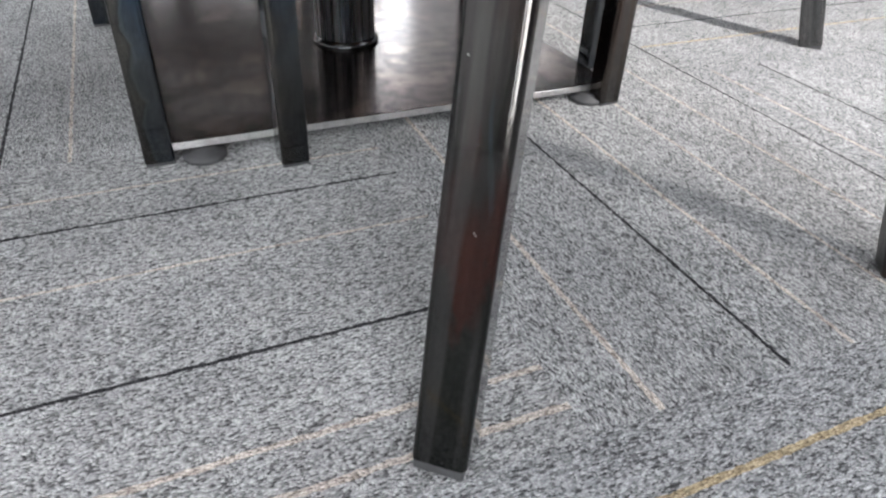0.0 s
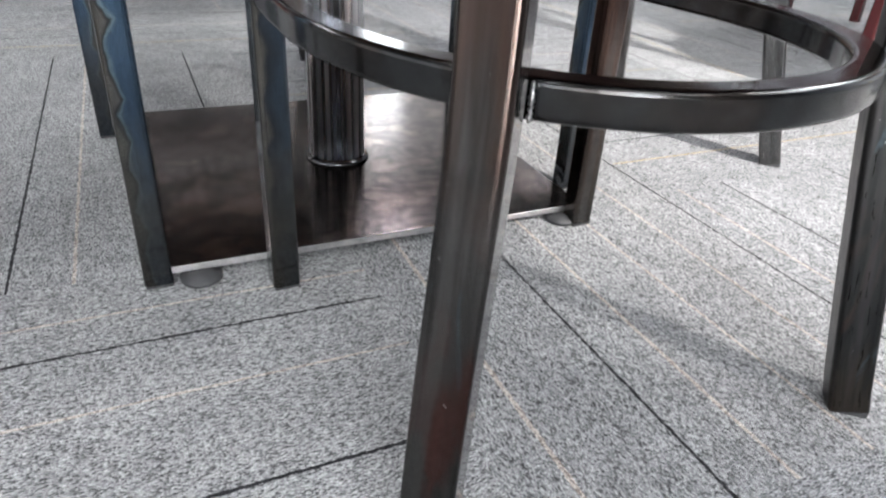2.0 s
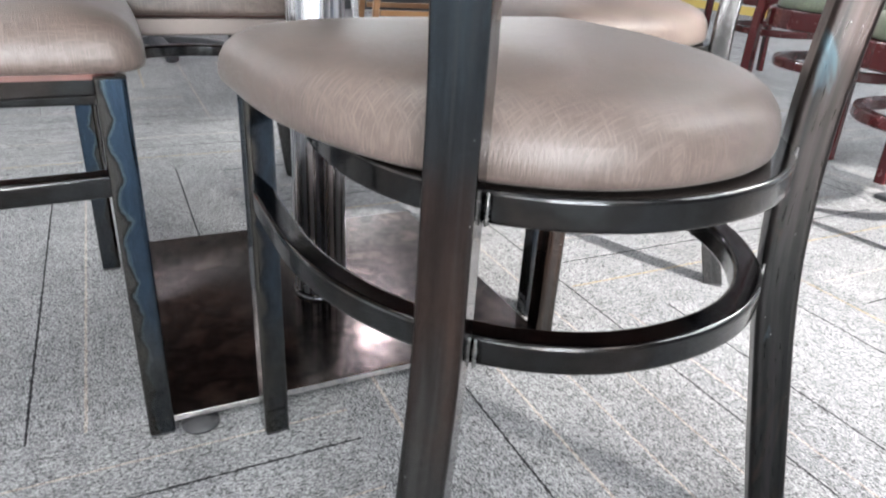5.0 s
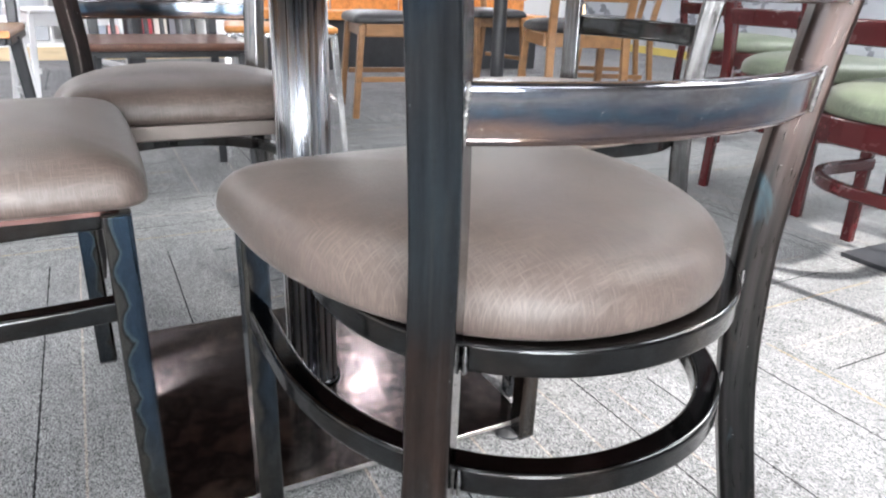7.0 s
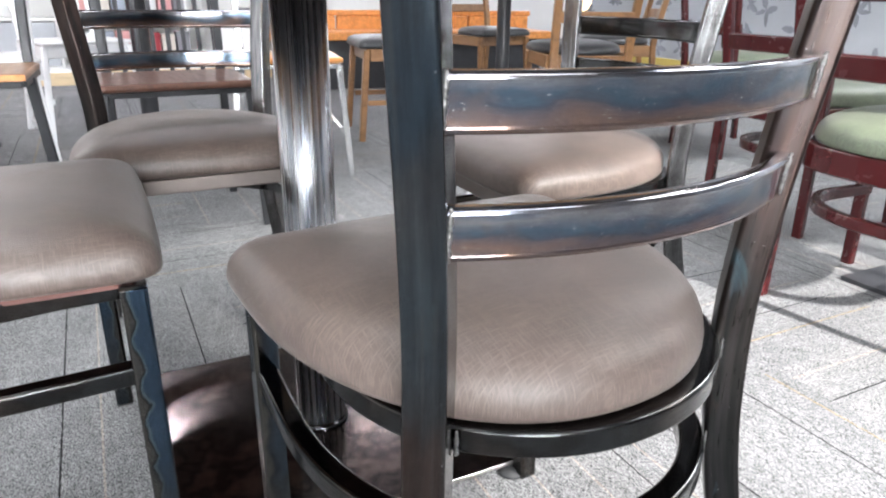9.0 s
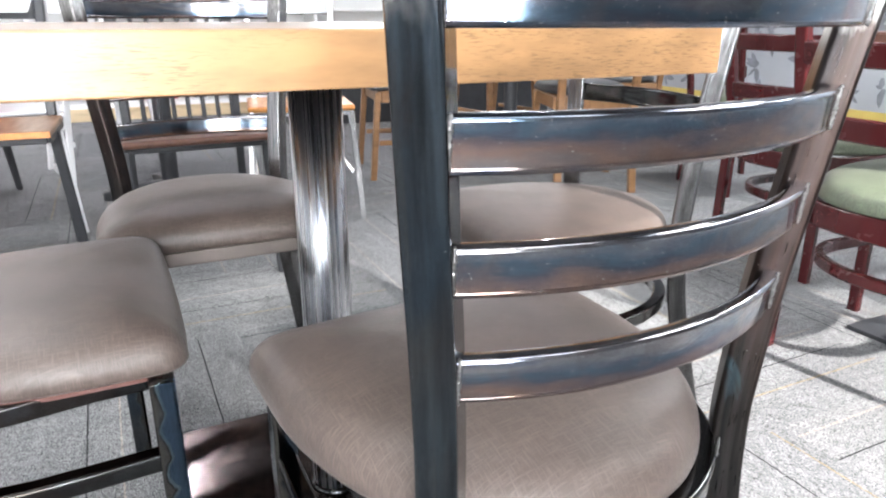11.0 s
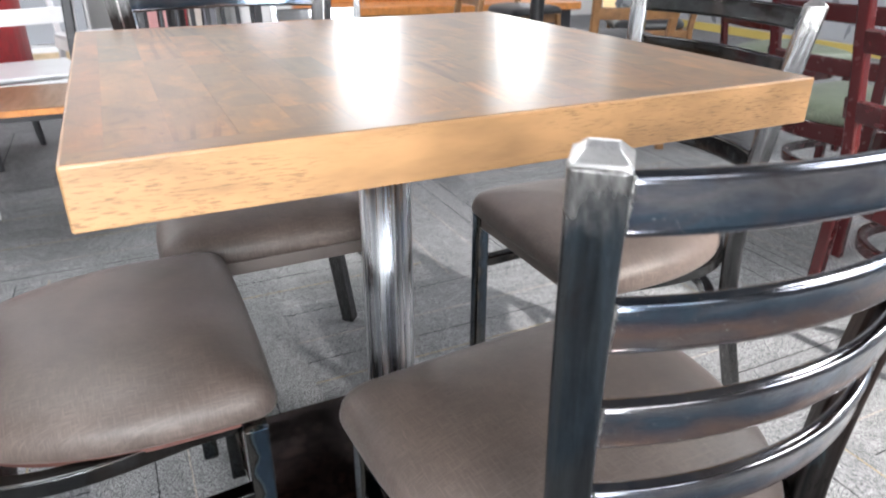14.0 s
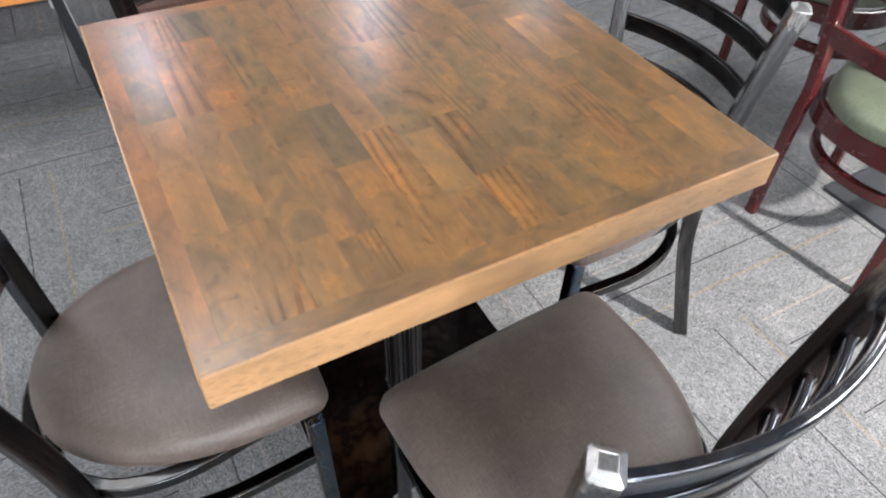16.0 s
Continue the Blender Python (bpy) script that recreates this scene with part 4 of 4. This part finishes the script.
# ---- the other furniture of the showroom ----
def wood_chair(name, m, label, mat, seat_mat, group="", w=0.42, d=0.42, seat=0.45, high=0.86, slats=(0.6, 0.72, 0.82), spindles=0, hoop=False, pad=0.035, leg=0.034, cat="chair", rake=0.07, splay=0.015, rail_h=0.05, top_mat=None, rail_mat=None, stretchers=True, back_in=0.02, apron=0.058, hoop_z=0.27, front_in=0.0, bowed=False):
    """A chair that looks along its +y: two front legs, two raked back posts, aprons or a hoop, slats or spindles, a seat."""
    root = thing(name, m, label, cat, group)
    h = w / 2 - leg / 2
    prof = tube_profile(leg, leg * 0.85, leg * 0.18, 2)
    for sx in (-1, 1):
        part("front_leg", sweep([(sx * (h + splay), d / 2 - front_in, 0), (sx * h, d / 2 - leg - front_in * 0.7, seat - 0.02)], Vector((1, 0, 0)), prof), mat, root)
        kick = 0.0 if bowed else 0.03
        path = curve_through([(sx * (h - back_in + splay * 0.5), -d / 2 - kick, 0), (sx * (h - back_in), -d / 2 + 0.4 * kick, seat * 0.8), (sx * (h - back_in), -d / 2 + 0.27 * kick, seat + 0.06), (sx * (h - 0.01), -d / 2 - rake, high)], 10)
        part("back_post", sweep(path, Vector((1, 0, 0)), prof), mat, root)
        if not bowed:
            part("side_rail", box(sx * h - 0.01, -d / 2 + leg, seat - 0.012 - apron, sx * h + 0.01, d / 2 - leg * 1.5, seat - 0.012, 0.003), mat, root)
        if stretchers and not hoop:
            part("stretcher", box(sx * h - 0.009, -d / 2 + leg, 0.17, sx * h + 0.009, d / 2 - leg, 0.195, 0.003), mat, root)
    if bowed:
        pts = [(h * math.copysign(abs(math.cos(a)) ** 0.8, math.cos(a)), -0.01 + (d / 2 + 0.0) * math.copysign(abs(math.sin(a)) ** 0.8, math.sin(a))) for a in [2 * math.pi * i / 40 for i in range(41)]]
        part("apron_ring", sweep([Vector((x, y, seat - 0.012 - apron / 2)) for x, y in pts], [Vector((0, 0, 1))] * 41, tube_profile(apron, 0.02, 0.005, 2)), mat, root)
    else:
        part("front_rail", box(-h, d / 2 - 1.6 * leg, seat - 0.012 - apron, h, d / 2 - leg, seat - 0.012, 0.003), mat, root)
        part("rear_rail", box(-h + 0.02, -d / 2 + 0.6 * leg, seat - 0.012 - apron, h - 0.02, -d / 2 + 1.2 * leg, seat - 0.012, 0.003), mat, root)
    if hoop:
        pts = hoop_path(h - 0.01, d / 2 - 0.03, 0.03, -d / 2 + 0.045, 24)
        path = [Vector((x, y, hoop_z)) for x, y in pts]
        part("foot_hoop", sweep(path, [Vector((0, 0, 1))] * len(path), tube_profile(0.03, 0.022, 0.005, 2)), mat, root)
    zs = lambda z: -d / 2 + 0.008 - (rake + 0.008) * max(0.0, (z - seat - 0.06) / (high - seat - 0.06))
    for i, z in enumerate(slats):
        path = [Vector((h * t * 0.97, zs(z) - 0.03 * (1 - t * t), z)) for t in [k / 6 - 1 for k in range(13)]]
        last = z == max(slats)
        part("slat", sweep(path, [Vector((0, 1, 0.15))] * 13, tube_profile(0.016, rail_h * (1.3 if last else 1), 0.004, 2)), (rail_mat or mat) if not last else (top_mat or rail_mat or mat), root)
    for i in range(spindles):
        x = -h + 0.03 + (2 * h - 0.06) * i / (spindles - 1)
        part("spindle", cylinder((x, zs(seat), seat - 0.01), (x, zs(high - 0.05) - 0.02, high - 0.05), 0.0075, n=8), mat, root)
    if pad > 0.03:
        part("seat", cushion(seat_outline(w / 2, d / 2, 0.3 * d - 0.02, -d / 2 + (-0.03 if bowed else 0.01), 24), seat - 0.011, seat + pad - 0.022, seat + pad), seat_mat, root, smooth=True)
    else:
        part("seat", box(-w / 2, -d / 2 + 0.05, seat - 0.011, w / 2, d / 2, seat + pad - 0.01, 0.008), seat_mat, root)
    return root


def cross_base_table(name, m, label, size, mat, edge, height=0.75, base="cross"):
    root = thing(name, m, label, "table")
    hs = size / 2
    part("tabletop", box(-hs, -hs, height - 0.035, hs, hs, height, 0.004), mat, root)
    part("edge", box(-hs - 0.004, -hs - 0.004, height - 0.033, hs + 0.004, hs + 0.004, height - 0.004, 0.002), edge, root)
    part("column", cylinder((0, 0, 0.03), (0, 0, height - 0.036), 0.038, n=20), BLACK_METAL, root)
    if base == "cross":
        for k in range(4):
            a = k * math.pi / 2 + math.pi / 4 * 0
            bm = sweep([(0.03, 0, 0.05), (0.2, 0, 0.036), (0.29, 0, 0.02)], [Vector((0, 1, 0))] * 3, tube_profile(0.05, 0.034, 0.008, 2))
            bmesh.ops.transform(bm, matrix=Matrix.Rotation(a, 4, "Z"), verts=bm.verts)
            part("foot", bm, BLACK_METAL, root)
            part("glide", cylinder((0.272 * math.cos(a), 0.272 * math.sin(a), 0), (0.272 * math.cos(a), 0.272 * math.sin(a), 0.013), 0.02, n=12), RUBBER, root)
    else:
        part("base_plate", box(-0.28, -0.28, 0, 0.28, 0.28, 0.012, 0.002), BLACK_METAL, root)
    return root


# mahogany chairs with sage seats
RED_LABEL = "mahogany-stained wooden ladder-back chair with a sage green seat"
red = wood_chair("wooden_chair", pose(1.345, -0.118, 0, 0, 0, -90), RED_LABEL, RED_WOOD, GREEN_VINYL, "mahogany chairs with green seats", w=0.45, d=0.4, seat=0.4, high=0.95, slats=(0.56, 0.71, 0.9), hoop=True, pad=0.06, leg=0.03, rake=0.07, splay=0.01, back_in=0.035, hoop_z=0.225, bowed=True)
copy_thing(red, pose(1.80, 0.488, 0, 0, 0, -89))
copy_thing(red, pose(2.45, 1.32, 0, 0, 0, -100))
cross_base_table("dining_table", pose(1.69, -0.25, 0), "dark table on a flat black base plate", 0.76, WALNUT, WALNUT, base="plate")

# wood-seat chair with black legs, table on a black cross base, spindle chair, pale metal chairs
wood_chair("spindle_chair", pose(-0.05, 1.3, 0, 0, 0, 180), "black metal spindle-back chair with a red-brown wooden seat", BLACK_METAL, WALNUT, w=0.42, d=0.40, seat=0.435, high=0.88, apron=0.018, slats=(0.86,), spindles=8, pad=0.02, leg=0.026, top_mat=WALNUT, rail_h=0.07, stretchers=False)
root = wood_chair("wood_seat_chair", pose(-0.63, 1.5, 0, 0, 0, 177), "black metal chair with a brown wooden seat edged in orange", BLACK_METAL, OAK, w=0.42, d=0.42, seat=0.455, high=0.84, slats=(0.8,), pad=0.02, apron=0.02, leg=0.03, splay=0.03, stretchers=False, front_in=0.23)
part("seat_edge", box(-0.21, 0.2102, 0.446, 0.21, 0.2142, 0.4635, 0.001), ORANGE_WOOD, root, "orange front edge")
cross_base_table("cafe_table", pose(-0.06, 2.35, 0, 0, 0, 8), "red-brown cafe table on a black cross base", 0.6, WALNUT, WALNUT, 0.72)
wood_chair("bistro_chair", pose(-0.66, 2.02, 0, 0, 0, 12), "white enamelled metal bistro chair", WHITE_METAL, WHITE_METAL, "white bistro chairs", seat=0.45, high=0.85, slats=(0.66, 0.82), pad=0.015, leg=0.028, splay=0.04)
wood_chair("bistro_chair", pose(-0.33, 3.0, 0, 0, 0, 200), "white enamelled metal bistro chair", WHITE_METAL, WHITE_METAL, "white bistro chairs", seat=0.45, high=0.85, slats=(0.66, 0.82), pad=0.015, leg=0.028, splay=0.04)
wood_chair("aluminium_chair", pose(0.42, 1.78, 0, 0, 0, 170), "polished aluminium chair with an orange wooden seat", CHROME, ORANGE_WOOD, w=0.4, d=0.4, seat=0.45, high=0.85, apron=0.02, slats=(0.6, 0.82), pad=0.02, leg=0.026, splay=0.03)

# oak chairs, dark table, orange booth
OAK_LABEL = "golden oak ladder-back chair with a black vinyl seat"
oak = wood_chair("oak_chair", pose(1.12, 2.35, 0, 0, 0, 80), OAK_LABEL, OAK, BLACK_VINYL, "oak chairs with black seats", high=0.88, slats=(0.6, 0.7, 0.82), pad=0.045, leg=0.036)
copy_thing(oak, pose(1.80, 1.72, 0, 0, 0, -20))
copy_thing(oak, pose(2.4, 2.2, 0, 0, 0, 60))
copy_thing(oak, pose(2.1, 3.1, 0, 0, 0, 190))
cross_base_table("dining_table", pose(1.83, 2.45, 0, 0, 0, 20), "wooden dining table on a black cross base", 0.75, OAK, OAK, 0.76)


def booth(m, length):
    root = thing("booth_bench", m, "orange-stained wooden booth bench with a panelled back", "bench")
    part("seat", box(-length / 2, -0.24, 0.36, length / 2, 0.2, 0.42, 0.01), ORANGE_WOOD, root)
    part("plinth", box(-length / 2 + 0.03, -0.12, 0, length / 2 - 0.03, 0.16, 0.36), BLACK_METAL, root)
    n = int(length / 0.55)
    for i in range(n):
        a = -length / 2 + length * i / n
        part("back_panel", box(a + 0.006, 0.2, 0.30, a + length / n - 0.006, 0.25, 0.52, 0.008), ORANGE_WOOD, root)
    part("top_rail", box(-length / 2 - 0.01, 0.19, 0.52, length / 2 + 0.01, 0.26, 0.56, 0.008), ORANGE_WOOD, root)
    return root


booth(pose(2.0, 4.1, 0, 0, 0, -8), 2.2)

# pale plinth with white display units, red armchair
root = thing("display_plinth", pose(-0.9, 5.35, 0), "long low plinth with a pale pine front", "plinth")
part("deck", box(-3.6, -0.35, 0.06, 3.6, 0.45, 0.09, 0.004), WALL_WHITE, root)
part("front_board", box(-3.6, -0.37, 0, 3.6, -0.35, 0.095, 0.003), PALE_WOOD, root, "pale pine front board")
part("carcass", box(-3.58, -0.348, 0, 3.58, 0.44, 0.058), CONCRETE, root)
rng = random.Random(8)
for i in range(7):
    root = thing("display_unit", pose(-3.9 + 1.0 * i, 5.45, 0.091), "white display unit with open dark shelves", "cabinet", "white display units")
    wd = rng.uniform(0.8, 0.93)
    part("back", box(-wd / 2, 0.26, 0, wd / 2, 0.28, 1.1), WALL_WHITE, root)
    for a in (-wd / 2, wd / 2 - 0.02):
        part("side", box(a, -0.14, 0, a + 0.02, 0.258, 1.1, 0.002), WALL_WHITE, root)
    for z in (0.0, 0.36, 0.74, 1.08):
        part("shelf", box(-wd / 2 + 0.021, -0.14, z, wd / 2 - 0.021, 0.258, z + 0.02, 0.002), WALL_WHITE, root)
    if i != 4:
        part("drawer", box(-wd / 2 + 0.025, -0.15, 0.025, wd / 2 - 0.025, -0.13, 0.35, 0.003), WALL_WHITE if i % 3 else WALL_GREY, root)
# boxes of samples on the open unit
rng = random.Random(5)
TINTS = [plain("box_card", c, 0.6, 0.0, 0.06, 9) for c in ((0.62, 0.63, 0.64), (0.3, 0.34, 0.4), (0.62, 0.32, 0.31), (0.6, 0.3, 0.3), (0.28, 0.03, 0.04), (0.55, 0.5, 0.45), (0.2, 0.2, 0.22))]
NAMES = ["pale grey", "slate blue", "pink", "salmon pink", "dark red", "beige", "charcoal"]
for row, (z, tall) in enumerate(((0.113, 0.26), (0.473, 0.27))):
    for k in range(7):
        c = (k * 3 + row * 2) % 7 if row else k
        root = thing("sample_box", pose(-0.24 + 0.115 * k, 5.36 + rng.uniform(-0.01, 0.01), z, 0, 0, rng.uniform(-2, 2)), NAMES[c] + " card sample box standing on a white shelf", "box", "sample boxes")
        h = tall * rng.uniform(0.85, 1.0)
        part("carton", box(-0.05, -0.06, 0, 0.05, 0.1, h - 0.04, 0.002, 1), TINTS[c], root)
        part("lid", box(-0.0525, -0.0625, h - 0.04, 0.0525, 0.1025, h, 0.002, 1), TINTS[c], root)
OCHRE = plain("ochre_skirting_paint", (0.5, 0.38, 0.1), 0.5, 0.0, 0.06, 5)
tagged(part("baseboard", box(EAST - 0.016, -2.0, 0.0, EAST - 0.001, NORTH - 0.01, 0.075, 0.003), OCHRE), "ochre painted skirting board along the grey wall", "baseboard", kind="structure")
root = thing("armchair", pose(-0.98, 2.6, 0, 0, 0, 160), "red vinyl tub armchair on black legs", "armchair")
part("seat", cushion(seat_outline(0.29, 0.28, 0.1, -0.26, 24), 0.30, 0.40, 0.44), RED_VINYL, root, smooth=True)
pts = hoop_path(0.30, 0.24, 0.05, -0.28, 24)
part("back", sweep([Vector((x, y, 0.56)) for x, y in pts], [Vector((0, 0, 1))] * len(pts), tube_profile(0.5, 0.08, 0.035, 3)), RED_VINYL, root)
for sx in (-1, 1):
    for sy in (-1, 1):
        part("leg", cylinder((sx * 0.22, sy * 0.2, 0), (sx * 0.2, sy * 0.18, 0.305), 0.014, 0.02, 12), BLACK_METAL, root)

# ---- the carpet, plank by plank ----
floor = tagged(part("floor", box(WEST, SOUTH, -0.15, EAST, NORTH, -0.006), CONCRETE), "grey striped carpet planks laid in herringbone", "floor", kind="structure")
PW = 0.457
X0, Y0 = -0.05, -0.67
MATS = [CARPET, CARPET_BLACK, CARPET_TAN, CARPET_GOLD]


def plank_mesh(name, stripes):
    """A carpet plank two widths long, along x, from its lower left corner; stripes: (offset, width, yarn)."""
    bm, gap = bmesh.new(), 0.0002
    cuts, kinds = [(gap, 0.0)], []
    for off, wd, kind in sorted(stripes):
        cuts += [(off - wd / 2, 0.0007), (off + wd / 2, 0.0007)]
        kinds += [0, kind]
    cuts.append((PW - gap, 0.0))
    kinds.append(0)
    n = 210
    xs = [gap + (2 * PW - 2 * gap) * k / n for k in range(n + 1)]
    lines = [[bm.verts.new((x, y + rng.uniform(-jag, jag), 0)) for x in xs] if jag else [bm.verts.new((x, y, 0)) for x in xs] for y, jag in cuts]
    for a, b, k in zip(lines, lines[1:], kinds):
        for c in range(n):
            bm.faces.new((a[c], a[c + 1], b[c + 1], b[c])).material_index = k
    for a, b in (((gap, gap), (2 * PW - gap, gap)), ((2 * PW - gap, gap), (2 * PW - gap, PW - gap)), ((2 * PW - gap, PW - gap), (gap, PW - gap)), ((gap, PW - gap), (gap, gap))):
        bm.faces.new([bm.verts.new(p) for p in ((*a, 0), (*a, -0.006), (*b, -0.006), (*b, 0))]).material_index = 0
    me = bpy.data.meshes.new(name)
    bm.to_mesh(me)
    bm.free()
    for mt in MATS:
        me.materials.append(mt)
    return me


B, T, GO = 1, 2, 3
rng = random.Random(21)
plank_kinds = []
for k in range(7):
    offs = [o + rng.uniform(-0.02, 0.02) for o in (0.05, 0.12, 0.2, 0.28, 0.35, 0.41)]
    picks = rng.sample(offs, 4)
    plank_kinds.append(plank_mesh("carpet_plank", [(o, 0.003 if j < 2 else 0.0035, B if j < 2 else (T if rng.random() < 0.8 else GO)) for j, o in enumerate(picks)]))
SPECIAL = {
    ("H", -2, 0): [(0.025, 0.005, T), (0.06, 0.0045, T), (0.14, 0.0034, B), (0.255, 0.0028, T), (0.336, 0.003, B), (0.39, 0.003, T)],
    ("V", 0, 0): [(PW - 0.052, 0.0045, T), (PW - 0.157, 0.003, B), (PW - 0.217, 0.004, T), (PW - 0.3, 0.003, T), (PW - 0.38, 0.003, T), (0.006, 0.0028, B)],
    ("V", -1, 1): [(PW - 0.112, 0.003, B), (PW - 0.172, 0.0035, T), (PW - 0.36, 0.003, B)],
    ("H", -1, -1): [(0.405, 0.005, GO), (0.3, 0.003, B), (0.2, 0.003, T), (0.1, 0.003, B)],
}
for i in range(-13, 14):
    for j in range(-11, 18):
        k = (i + j) % 4
        if k not in (0, 2):
            continue
        x, y = X0 + i * PW, Y0 + j * PW
        horizontal = k == 2
        x1, y1 = (x + 2 * PW, y + PW) if horizontal else (x + PW, y + 2 * PW)
        if not (WEST < x and x1 < EAST and SOUTH < y and y1 < NORTH):
            # cut to fit along the walls
            cx0, cx1, cy0, cy1 = max(x, WEST + 0.002), min(x1, EAST - 0.002), max(y, SOUTH + 0.002), min(y1, NORTH - 0.002)
            if cx1 - cx0 > 0.01 and cy1 - cy0 > 0.01:
                part("carpet_plank", box(cx0, cy0, -0.0055, cx1, cy1, 0), CARPET, floor)
            continue
        key = ("H" if horizontal else "V", i, j)
        me = plank_mesh("carpet_plank", SPECIAL[key]) if key in SPECIAL else plank_kinds[rng.randrange(7)]
        ob = new("carpet_plank", me)
        ob.parent = floor
        ob.matrix_basis = pose(x, y, 0) if horizontal else pose(x + PW, y, 0, 0, 0, 90)
